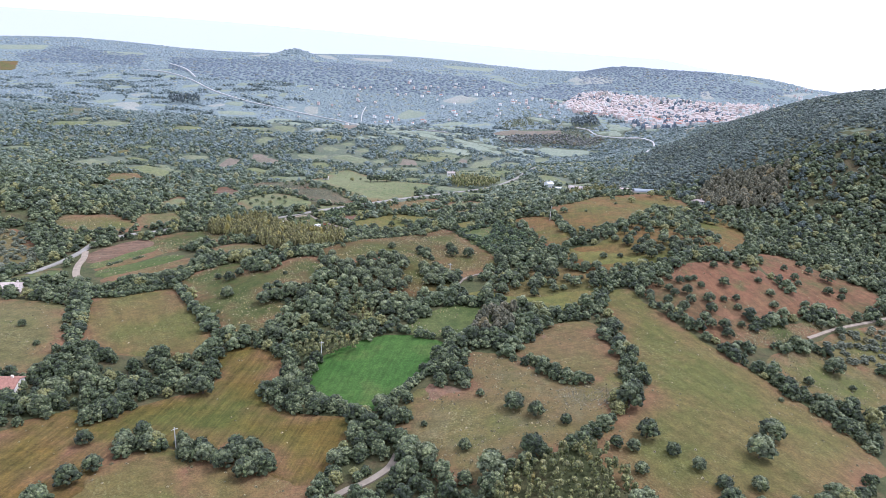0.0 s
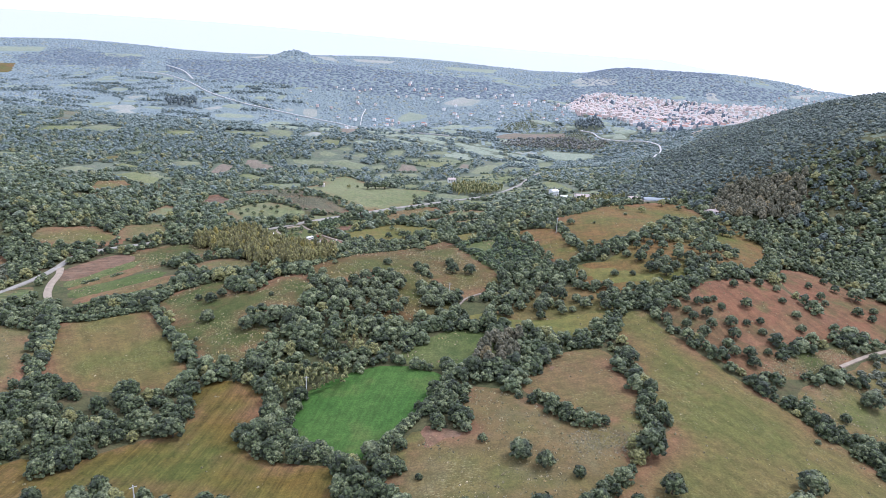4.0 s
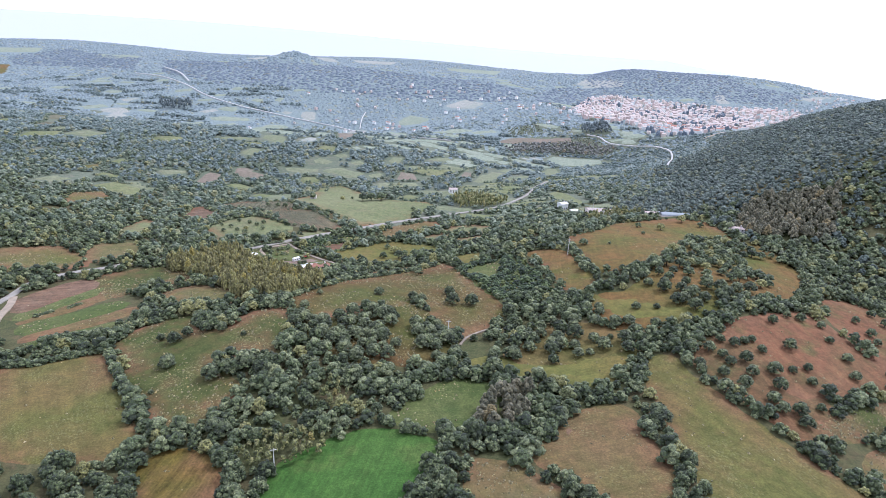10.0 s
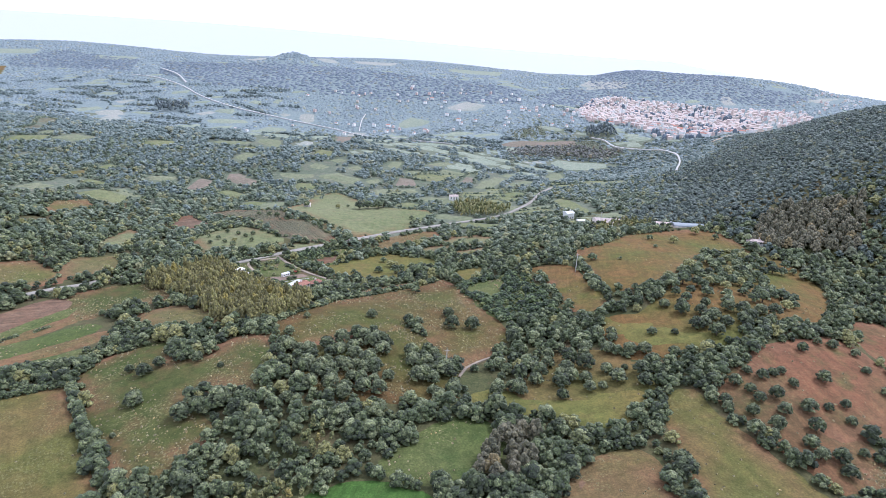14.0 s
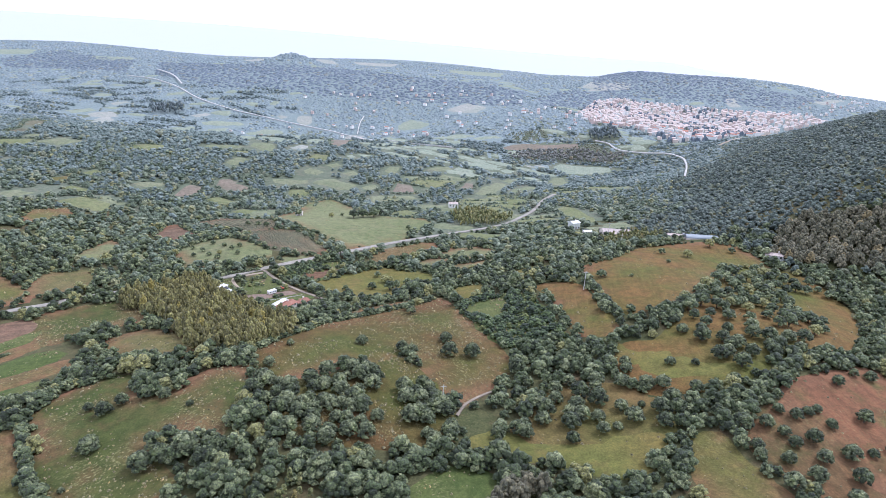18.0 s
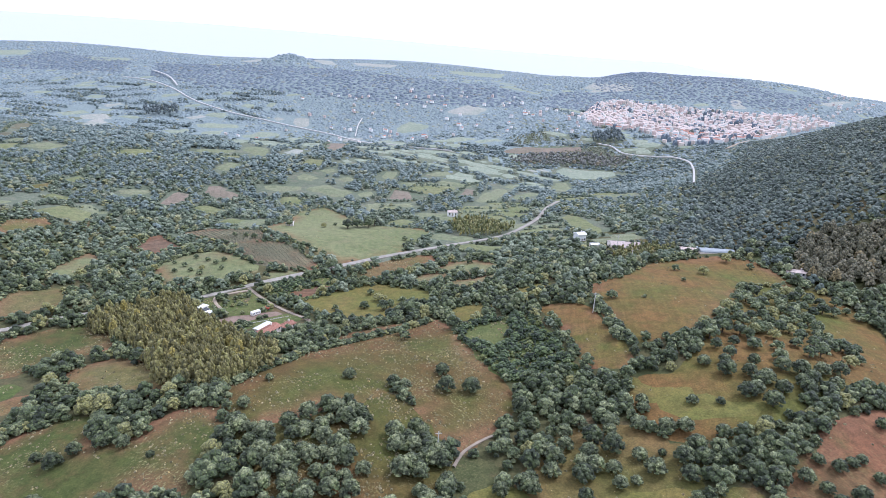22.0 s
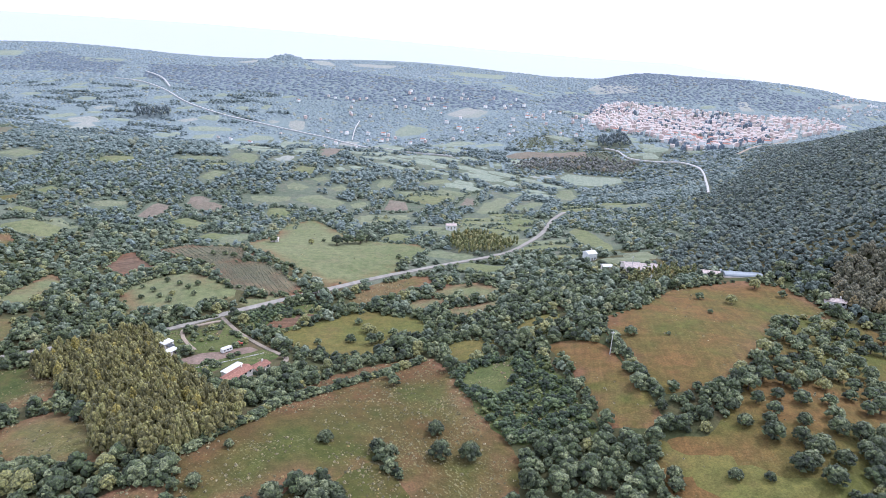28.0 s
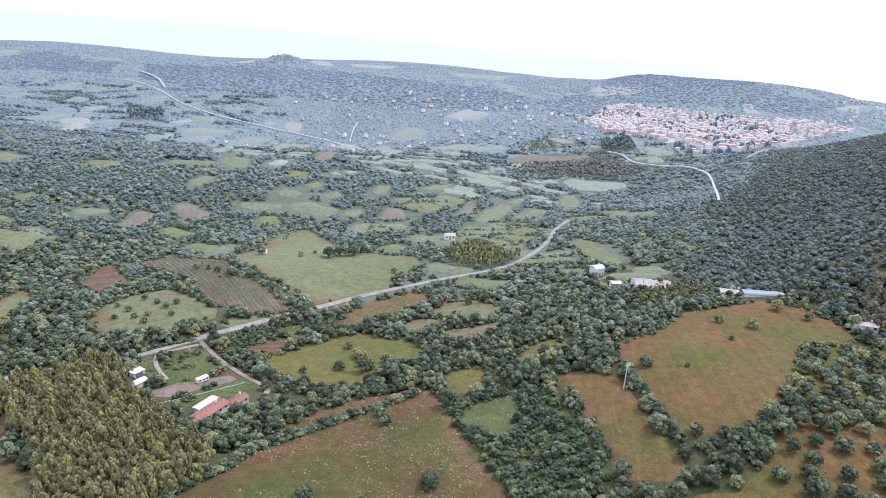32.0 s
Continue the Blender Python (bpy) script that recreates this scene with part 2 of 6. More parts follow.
# gentle swells on three lattices: first x, first y, spacing, spread, heights
SWELLS = (
    (-270, 100, 75, 62, (
     (-4.0, -5.8, 6.1, 2.6, -3.7, 4.3, 5.2, -2.7, -3.1),
     (-3.1, 10.5, -4.5, -9.6, 11.0, -2.8, -14.5, 1.4, -0.9),
     (-8.7, 3.2, -6.9, 11.7, -11.6, 11.3, -9.8, 1.2, 3.1),
     (-3.2, -2.3, -0.6, 17.3, -10.1, 7.9, 4.2, -11.2, -0.4),
     (11.0, -1.8, -0.6, -17.3, 7.3, 7.1, -15.5, -6.1, 2.3),
     (1.1, -16.4, 16.6, -0.0, -5.6, -0.2, -0.2, 13.4, 7.5),
     (3.5, -3.1, -0.6, 1.8, -0.0, 2.3, -8.1, -7.5, 10.8),
    )),
    (-560, 480, 200, 165, (
     (-10.8, 1.7, -6.5, -4.6, 17.2, 1.1, 17.2),
     (7.1, 10.9, 4.8, -1.1, 9.8, 42.1, -17.5),
     (17.5, 2.6, 25.2, 4.2, -70.5, 37.1, -23.6),
     (-6.3, -28.5, -32.2, 14.9, 16.1, 4.1, -38.1),
     (-13.0, 5.3, -35.0, -2.7, -4.2, 3.8, 25.8),
    )),
    (-1700, 900, 425, 340, (
     (54.9, 12.4, -5.4, -1.5, -37.1, 29.4, 128.6, 76.5, -8.4, -1.5),
     (62.4, -40.6, -6.0, 4.9, 84.0, -75.3, -42.1, -153.8, -29.2, -1.3),
     (13.8, -34.4, 41.8, 11.3, 3.8, 21.0, 147.3, -4.2, 11.5, -2.2),
     (6.8, 50.6, -10.1, 27.2, -24.1, 48.4, -87.1, 37.1, -12.8, -13.7),
     (-1.3, 9.0, -9.2, 15.7, 57.8, -20.5, 18.9, 40.2, -35.6, -10.3),
     (12.5, 17.3, 21.1, 3.4, -9.6, -19.1, 4.7, 16.5, 9.9, 2.5),
    )),
)


def height(x, y):
    x, y = np.asarray(x, float), np.asarray(y, float)
    z = 4 - 20 * step(380, 660, y) - 18 * step(660, 1100, y)
    for x0, y0, gap, spread, rows in SWELLS:
        for j, row in enumerate(rows):
            gy = np.exp(-((y - y0 - j * gap) ** 2) / (2 * spread ** 2))
            for i, h in enumerate(row):
                z = z + h * gy * np.exp(-((x - x0 - i * gap) ** 2) / (2 * spread ** 2))
    # the wooded cone on the plateau
    z = z + 22 * np.exp(-((x + 424) ** 2 / (2 * 40 ** 2) + (y - 1740) ** 2 / (2 * 50 ** 2))) + 6 * np.exp(-((x + 410) ** 2 / (2 * 70 ** 2) + (y - 1740) ** 2 / (2 * 70 ** 2)))
    z = z - 45 * step(2350, 3000, y)
    # the long hill behind the town
    z = z + 13 * np.exp(-((x - 500) ** 2 / (2 * 75 ** 2) + (y - 2000) ** 2 / (2 * 130 ** 2))) - 7 * np.exp(-((x - 385) ** 2 / (2 * 40 ** 2) + (y - 2000) ** 2 / (2 * 130 ** 2)))
    return z


def mesh_object(name, verts, faces, mat, parent=None, smooth=False):
    me = bpy.data.meshes.new(name)
    me.from_pydata([tuple(v) for v in verts], [], [tuple(f) for f in faces])
    me.materials.append(mat)
    if smooth:
        me.polygons.foreach_set("use_smooth", [True] * len(me.polygons))
    ob = new(name, me)
    ob.parent = parent
    return ob


def quick_mesh(name, verts, tris, mat, smooth=False, tint=None):
    """One big triangle mesh from arrays."""
    me = bpy.data.meshes.new(name)
    v, t = np.asarray(verts, np.float32), np.asarray(tris, np.int32)
    me.vertices.add(len(v))
    me.vertices.foreach_set("co", v.ravel())
    me.loops.add(t.size)
    me.loops.foreach_set("vertex_index", t.ravel())
    me.polygons.add(len(t))
    me.polygons.foreach_set("loop_start", np.arange(0, t.size, 3, dtype=np.int32))
    me.polygons.foreach_set("use_smooth", np.full(len(t), smooth))
    me.update(calc_edges=True)
    me.materials.append(mat)
    if tint is not None:
        me.attributes.new("tint", "FLOAT", "POINT").data.foreach_set("value", np.asarray(tint, np.float32))
    return me


def spaced(lo, hi, a, b, gap, grow=1.07):
    """Coordinates, gap apart from a to b and ever wider outside."""
    mid = list(np.arange(a, b + 0.1, gap))
    g, v = gap, mid[0]
    while v > lo:
        g *= grow
        v -= g
        mid.insert(0, v)
    g, v = gap, mid[-1]
    while v < hi:
        g = min(g * grow, 60)
        v += g
        mid.append(v)
    return np.array(mid)


gx, gy = spaced(-3600, 3600, -280, 340, 5.0), spaced(-500, 3400, 90, 560, 5.0, 1.03)
XX, YY = np.meshgrid(gx, gy)
ZZ = height(XX, YY)
nx = len(gx)
idx = (np.arange(len(gy) - 1)[:, None] * nx + np.arange(nx - 1)[None, :]).ravel()
tri = np.concatenate([np.stack([idx, idx + 1, idx + nx + 1], 1), np.stack([idx, idx + nx + 1, idx + nx], 1)])
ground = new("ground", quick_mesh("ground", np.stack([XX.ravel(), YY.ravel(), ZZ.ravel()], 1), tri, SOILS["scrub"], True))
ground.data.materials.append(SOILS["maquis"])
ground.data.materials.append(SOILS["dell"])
mid_x, mid_y = XX[:-1, :-1].ravel(), YY[:-1, :-1].ravel()
# farther faces take the haze-toned dell, then maquis, in ragged patches
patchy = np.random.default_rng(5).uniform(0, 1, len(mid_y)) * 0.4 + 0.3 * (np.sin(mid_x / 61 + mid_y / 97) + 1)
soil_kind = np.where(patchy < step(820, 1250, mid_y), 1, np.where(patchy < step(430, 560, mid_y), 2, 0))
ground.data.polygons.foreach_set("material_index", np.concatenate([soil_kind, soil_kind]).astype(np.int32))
tagged(ground, "rolling scrub and grass ground of a wide valley", "ground", kind="structure")

# the sea beyond the plateau, out to the horizon
sea_mat, nt, p = nodes_of("pale_sea")
p.inputs["Base Color"].default_value, p.inputs["Roughness"].default_value = (0.46, 0.48, 0.53, 1), 0.5
bump(nt, p, noise_at(nt, 0.05), 0.2, 1.0)
sx, sy = np.linspace(-3600, 1500, 40), np.linspace(2500, 4850, 40)
SX, SY = np.meshgrid(sx, sy)
SZ = -30 + 125 * ((SY - 2500) / 2350) - 70 * step(-2200, 1300, SX) * (SY - 2500) / 2350
idx = (np.arange(39)[:, None] * 40 + np.arange(39)[None, :]).ravel()
tri = np.concatenate([np.stack([idx, idx + 1, idx + 41], 1), np.stack([idx, idx + 41, idx + 40], 1)])
tagged(new("water", quick_mesh("water", np.stack([SX.ravel(), SY.ravel(), SZ.ravel()], 1), tri, sea_mat, True)), "pale blue sea beyond the coastal plateau", "sea", kind="structure")

# ---- fields and roads ----
from mathutils.geometry import delaunay_2d_cdt

FIELDS, OPEN, ROADS, ZONES, LONE, HEDGES = [], [], [], [], [], []
FIELD_LABELS = {
    "green": "bright green young crop field with a grassy rim", "ochre": "ochre stubble field with fine mowing lines",
    "dry": "dry olive-brown pasture with faint mowing lines", "olive": "olive green pasture with tufts of grass",
    "knoll": "rust-brown grassy field on a gentle slope", "yellow": "yellow-green meadow among oak trees",
    "rough": "rough green grass with weeds and tussocks", "brown": "brown grass field with patches of bare earth",
    "pale": "pale dry meadow with grey-green weed patches", "red": "reddish bare earth slope dotted with oaks",
    "far_green": "pale green far meadow between woods", "far_pale": "pale stubble field on the far plateau", "hill": "brown-olive hillside pasture full of tussocks", "plough": "ploughed brown earth with straight furrows", "strips": "vegetable strips, green beside bare brown earth",
    "scrub": "scrub", "meadow": "pale green meadow hedged by valley trees", "fallow": "pinkish-brown fallow field among valley trees", "weedy": "green weedy pasture with brown bare edges", "vale": "pale green valley pasture", "bed": "dug brown garden bed with green rows", "bank": "eroded slope of bare red earth", "vine": "vineyard earth with rows of low vines", "pinkyard": "bare pinkish earth yard beside the farm garden",
}


def inside(px, py, poly):
    """Which of the points lie in the polygon."""
    hit = np.zeros(len(px), bool)
    for (x0, y0), (x1, y1) in zip(poly, poly[1:] + poly[:1]):
        if y0 != y1:
            hit ^= ((y0 > py) != (y1 > py)) & (px < (x1 - x0) * (py - y0) / (y1 - y0) + x0)
    return hit


def off_line(px, py, line):
    """Distance of the points from a polyline."""
    best = np.full(len(px), 1e9)
    for (x0, y0), (x1, y1) in zip(line, line[1:]):
        dx, dy = x1 - x0, y1 - y0
        u = np.clip(((px - x0) * dx + (py - y0) * dy) / (dx * dx + dy * dy + 1e-9), 0, 1)
        best = np.minimum(best, np.hypot(px - x0 - u * dx, py - y0 - u * dy))
    return best


def rounded(poly, closed, times=2):
    """Corners cut, so that outlines run softly."""
    for _ in range(times):
        out = [] if closed else [poly[0]]
        pairs = list(zip(poly, poly[1:] + poly[:1])) if closed else list(zip(poly, poly[1:]))
        for (x0, y0), (x1, y1) in pairs:
            out += [(0.8 * x0 + 0.2 * x1, 0.8 * y0 + 0.2 * y1), (0.2 * x0 + 0.8 * x1, 0.2 * y0 + 0.8 * y1)]
        poly = out if closed else out + [poly[-1]]
    return poly


def widened(poly, reach):
    """The outline pushed outwards, so that the grass runs on under the hedge."""
    turn = sum(x0 * y1 - x1 * y0 for (x0, y0), (x1, y1) in zip(poly, poly[1:] + poly[:1]))
    out = []
    for (ax, ay), (x, y), (bx, by) in zip(poly[-1:] + poly[:-1], poly, poly[1:] + poly[:1]):
        dx, dy = bx - ax, by - ay
        n = math.hypot(dx, dy) + 1e-9
        s = reach if turn > 0 else -reach
        out.append((x + s * dy / n, y - s * dx / n))
    return out


TRIM = ("bank", "bed", "pinkyard", "strips")


def field(name, kind, corners, wooded=False):
    """A field draped over the ground; a wooded one has trees standing about in it."""
    poly = corners if kind in TRIM or min(q[1] for q in corners) > 450 else rounded(corners, True, 1)
    (OPEN if wooded else FIELDS).append((kind, poly))
    if kind not in TRIM and min(q[1] for q in poly) < 500:
        poly = widened(poly, 2.4)
    ys = [q[1] for q in poly]
    far = min(ys) > 500
    gap = 14.0 if far else 5.0
    xs = [q[0] for q in poly]
    px, py = [a.ravel() for a in np.meshgrid(np.arange(min(xs), max(xs), gap), np.arange(min(ys), max(ys), gap))]
    keep = inside(px, py, poly) & (off_line(px, py, poly + poly[:1]) > gap * 0.3)
    ring = []
    for (x0, y0), (x1, y1) in zip(poly, poly[1:] + poly[:1]):
        n = max(1, int(math.hypot(x1 - x0, y1 - y0) / gap))
        ring += [(x0 + (x1 - x0) * k / n, y0 + (y1 - y0) * k / n) for k in range(n)]
    # a ragged rim
    ring = [(x + random.uniform(-0.12, 0.12) * gap, y + random.uniform(-0.12, 0.12) * gap) for x, y in ring]
    pts = [Vector(q) for q in ring] + [Vector(q) for q in zip(px[keep], py[keep])]
    n = len(ring)
    v, _, f, *_ = delaunay_2d_cdt(pts, [(i, (i + 1) % n) for i in range(n)], [], 1, 1e-4)
    va = np.array([tuple(q) for q in v])
    z = height(va[:, 0], va[:, 1]) + (0.7 if far else 0.18 if wooded else 0.42 if kind in ("bank", "bed") else 0.28) + 0.011 * (len(FIELDS) % 8)
    z[:n] -= 1.2 if far else 0.4
    ob = mesh_object(name, np.column_stack([va, z]), f, SOILS[kind], smooth=True)
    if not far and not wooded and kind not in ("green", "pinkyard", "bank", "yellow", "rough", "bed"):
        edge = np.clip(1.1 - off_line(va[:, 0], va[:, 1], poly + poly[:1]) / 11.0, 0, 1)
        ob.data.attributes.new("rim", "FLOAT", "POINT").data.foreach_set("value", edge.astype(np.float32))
    return tagged(ob, FIELD_LABELS[kind], "field", kind="structure")


RAISED = {"highway": 1.2, "town_road": 1.8, "hill_road": 4.0}


def road(name, width, line):
    line = rounded(line, False, 2)
    ROADS.append((width, line))
    pts = [line[0]]
    for (x0, y0), (x1, y1) in zip(line, line[1:]):
        n = max(1, int(math.hypot(x1 - x0, y1 - y0) / 5))
        pts += [(x0 + (x1 - x0) * k / n, y0 + (y1 - y0) * k / n) for k in range(1, n + 1)]
    a = np.array(pts)
    d = np.gradient(a, axis=0)
    side = np.stack([-d[:, 1], d[:, 0]], 1) / (np.hypot(d[:, 0], d[:, 1])[:, None] + 1e-9)
    offs = np.array([-0.5, -0.46, 0, 0.46, 0.5]) * width
    lift = np.array([-0.3, 0.42, 0.5, 0.42, -0.3]) + RAISED.get(name, 0)
    lift[[0, 4]] -= 0.5 if name in RAISED else 0
    P = a[:, None, :] + side[:, None, :] * offs[None, :, None]
    Z = height(P[..., 0], P[..., 1]) + lift[None, :]
    V = np.concatenate([P, Z[..., None]], -1).reshape(-1, 3)
    F = [(i * 5 + k, i * 5 + k + 1, i * 5 + k + 6, i * 5 + k + 5) for i in range(len(a) - 1) for k in range(4)]
    track = "track" in name
    ob = mesh_object(name, V, F, M_TRACK if track else M_ASPHALT if name == "main_road" else M_PAVED)
    if name == "highway":
        for k in range(4, len(a) - 4, 6):
            w_, z_ = width * 0.3, float(height(*a[k]))
            top = z_ + RAISED[name]
            q = [(a[k][0] + i * w_, a[k][1] + j * 0.8, z) for z in (z_ - 1, top) for i, j in ((-1, -1), (1, -1), (1, 1), (-1, 1))]
            mesh_object("pier", q, [(0, 1, 5, 4), (1, 2, 6, 5), (2, 3, 7, 6), (3, 0, 4, 7)], M_PAVED, ob)
    return tagged(ob, "pale gravel farm track between hedges" if track else "light grey asphalt country road", "track" if track else "road", kind="structure")


field("crop_field", "green", [(-41.8, 194.4), (-39.9, 182.9), (-35.1, 179.4), (-28.1, 176.2), (-20.2, 171.4), (-17, 171.2), (-13.7, 177.9), (-8.6, 182.7), (-6.4, 191.7), (-1.9, 201.4), (3, 210.9), (0.7, 216.7), (-8, 218.8), (-15.7, 220), (-24, 216.6), (-33.7, 209.9), (-39.2, 205.7), (-40.9, 199.8)])
field("stubble_field", "ochre", [(-79.1, 200.8), (-77.1, 206.9), (-69.8, 210.4), (-62.5, 207.4), (-56.5, 201.8), (-54.7, 197.4), (-55, 187.6), (-56.8, 180.7), (-53.3, 173.5), (-42.8, 169), (-35.3, 167), (-24.7, 166), (-22.6, 163.5), (-25, 152.8), (-27.2, 147), (-28.8, 137.1), (-34.3, 134.2), (-41.3, 139.2), (-44, 146.9), (-51.2, 150.8), (-58.3, 152.4), (-66.2, 151.9), (-76.8, 153.8), (-84.3, 154.1), (-89.8, 152), (-92, 148.6), (-99.1, 152.8), (-100.3, 158), (-95, 165.6), (-90, 171.6), (-83.6, 177.6), (-75.7, 181.1), (-72.6, 187.2), (-74.7, 194.3)])
field("stubble_field", "ochre", [(-125.1, 142.3), (-120.6, 149), (-116.7, 157.7), (-107.3, 165.9), (-103.8, 160.6), (-99.2, 147.4), (-97.7, 139.1), (-97.9, 128.4), (-92.8, 120.5), (-101, 113.3), (-109.8, 118.2)])
field("pasture", "dry", [(-85.3, 143.3), (-75.9, 148.3), (-70.6, 146.9), (-64.7, 140.3), (-62.3, 128.3), (-59.6, 118.2), (-82, 115.7), (-86.1, 124.5), (-87.8, 132.9)])
field("pasture", "dry", [(-152.6, 253), (-136.5, 261), (-120.6, 264.6), (-106.9, 244.9), (-96.4, 230), (-87.1, 217.1), (-82, 211.9), (-91.5, 206.4), (-109.3, 204.2), (-128.2, 204.9), (-133.6, 210.8), (-143, 231.5)])
field("pasture", "olive", [(-221.3, 251.4), (-204.6, 249.2), (-186, 243.8), (-156.4, 241.7), (-144.6, 219.6), (-136.8, 201.2), (-131.1, 186.4), (-135.2, 181.1), (-141.1, 178.9), (-156.4, 177.6)])
field("pasture", "weedy", [(-119, 271.9), (-115.7, 280.5), (-106.9, 289.7), (-98.7, 288.1), (-91, 275.5), (-78.5, 273.9), (-75.3, 287), (-64.3, 294.6), (-59.8, 288.9), (-55.8, 269.6), (-55.8, 258.7), (-64.8, 257.2), (-73.9, 257.6), (-75.1, 249.3), (-68.1, 242.8), (-62.5, 239.1), (-66.3, 230.1), (-69.9, 223.9), (-74.2, 219.9), (-81.5, 220.8), (-90.5, 230.5), (-99.1, 242.7), (-109.7, 257.5)])
field("pasture", "hill", [(-0.4, 387.3), (-17.4, 382.7), (-35.1, 369.8), (-44.1, 346.2), (-51.7, 327.1), (-59.1, 313.2), (-64.2, 302.7), (-61.1, 297.3), (-55.3, 289), (-48.5, 285.9), (-40.6, 286.9), (-34.8, 289.9), (-30.1, 299.3), (-23.3, 300.3), (-15.4, 306.9), (-12.6, 314), (-6.6, 314), (-2, 300.9), (3.6, 292.4), (8.5, 285.1), (12.1, 283.7), (15.1, 289.6), (20.3, 296), (25.9, 302.5), (29.2, 314), (25.3, 322.8), (19.9, 334.8), (14, 349.2), (7.3, 367.5), (3.5, 378.6)])
field("hill_pasture", "knoll", [(69.8, 404.4), (75.4, 407.1), (86.2, 414.3), (106.3, 438.2), (124, 448.4), (143.6, 454), (159, 448.5), (164, 436.7), (167.6, 423.2), (167, 416.1), (146, 411), (131.3, 394.8), (120.7, 375.1), (111.8, 367.1), (100.4, 350.6), (90.8, 346.6), (80.3, 345.8), (74, 344.8), (70.6, 357.3), (67.9, 376.5), (68.2, 392.7)])
field("hill_pasture", "knoll", [(44.5, 384.4), (50.8, 386.5), (62.9, 380.9), (65.3, 368.7), (67.6, 353.2), (70.8, 339.7), (71.3, 329.6), (66.3, 328.7), (61.2, 331.5), (55.3, 331.1), (53.9, 346.6), (51.8, 361.1), (48, 374)])
field("pasture", "yellow", [(13.4, 264.8), (20.1, 269.7), (31.1, 266), (44.1, 266.4), (55.3, 267.6), (63.3, 270.4), (68.8, 270.2), (71.5, 266.7), (61.6, 254.1), (55.5, 249.9), (47.2, 253), (37.2, 256), (30.4, 258.9), (21.4, 258), (14.2, 260.2)])
field("pasture", "yellow", [(65.6, 322.7), (73.8, 317), (85.6, 311.9), (96.2, 304.4), (105.1, 305.7), (100.6, 297.6), (89.6, 296.5), (79.3, 295.9), (72.7, 302.9), (66.4, 313)])
field("pasture", "rough", [(-11.1, 228.3), (-3.3, 238.2), (5.4, 250), (14.1, 251.3), (22.7, 244.9), (20.2, 235.8), (15, 223.1), (7.6, 222.6), (-4.3, 221.7), (-10.4, 225)])
field("pasture", "brown", [(34, 216), (41.8, 226.7), (48.7, 235.2), (59.5, 237.9), (62.4, 235.2), (63.6, 224.8), (65.8, 210.8), (66.2, 201.3), (62.6, 193.2), (54.2, 190.2), (46.4, 189.6), (42.2, 193.3), (39.1, 199), (32.8, 205.5), (30.2, 210.5)])
field("pasture", "pale", [(12.4, 207.6), (22.6, 205.6), (31.1, 199.2), (35.3, 193), (41.9, 185.5), (51.4, 186.2), (60.6, 192.9), (63.1, 187.5), (59.9, 178.5), (50.9, 166.3), (44, 157.2), (38.4, 152.6), (29.9, 148.9), (21.8, 145), (15.4, 139), (9.4, 136.8), (4.3, 136.9), (0.1, 148.8), (-6.4, 151.6), (-9.9, 155), (-7.4, 166.4), (-6.5, 178.2), (-3.9, 181.8), (6.3, 179.7), (13.3, 181.9), (11.3, 193.3)])
field("pasture", "dry", [(84.7, 270.4), (87, 264.5), (90.9, 251.2), (98.8, 237.8), (104.1, 226), (111.6, 216.4), (117.4, 209.1), (123.4, 199), (131.3, 190.3), (135.7, 180.7), (139.2, 171.1), (136.6, 161.4), (123.2, 149.8), (114.3, 143.5), (100.6, 136.1), (62.2, 127.7), (52.6, 133.6), (47.7, 144.2), (47.9, 152.1), (52.2, 160.5), (58.4, 168.6), (68.6, 179.8), (73.1, 187.7), (74.1, 199.3), (71.8, 213.7), (72.1, 232.8), (72.9, 251.3), (77.2, 265.3)])
field("pasture", "weedy", [(120.8, 234.9), (132.1, 240.7), (153.1, 251.3), (169, 259.6), (167.1, 252.9), (154.1, 243.1), (137.2, 233.1), (123.5, 228.7)])
field("bare_slope", "red", [(115.9, 292.6), (133.8, 301.4), (154, 311.1), (159.7, 303.1), (163, 290.7), (166.7, 280), (168.9, 269.9), (160.3, 261), (136.4, 252.4), (121.6, 247.5), (115.2, 256.4), (112.9, 266.7), (106.9, 273.7)])
field("bare_slope", "red", [(169.1, 329.6), (192.5, 337.8), (199, 319.8), (211.1, 308.9), (218.5, 297), (211.6, 281.3), (187, 266.6), (172.9, 265), (168.7, 272.8), (167.5, 287.5), (165.4, 307.9)])
field("pasture", "pale", [(128, 218.1), (136.8, 227.1), (151.5, 233), (162.3, 230.8), (174, 226.6), (184.5, 221.4), (169.2, 198), (155.4, 196.1), (146.1, 198.1), (137.5, 201.8), (130.7, 209.5)])
field("vegetable_field", "strips", [(-206.5, 273), (-191.5, 296.9), (-177.1, 277.6), (-184.9, 264.4)])
field("pasture", "pale", [(-224.8, 374.7), (-208.7, 388), (-182.7, 366.5), (-194.4, 354), (-207.6, 349.5), (-221.8, 347.2), (-235.4, 365.9)])
field("pasture", "pale", [(-128.4, 322.8), (-112.9, 335.6), (-80.1, 310.6), (-81.9, 299.6), (-113.3, 309.1)])
field("vineyard", "vine", [(-125.5, 480.4), (-108.3, 488.1), (-97.1, 489.6), (-81.1, 474.8), (-65.1, 458), (-76.4, 449.9), (-89.3, 450), (-103.4, 453)])
field("vineyard", "vine", [(-176.5, 529), (-160.4, 537.7), (-120.8, 522.2), (-107, 502.9), (-108.7, 490.8), (-124, 483.6), (-136.5, 492)])
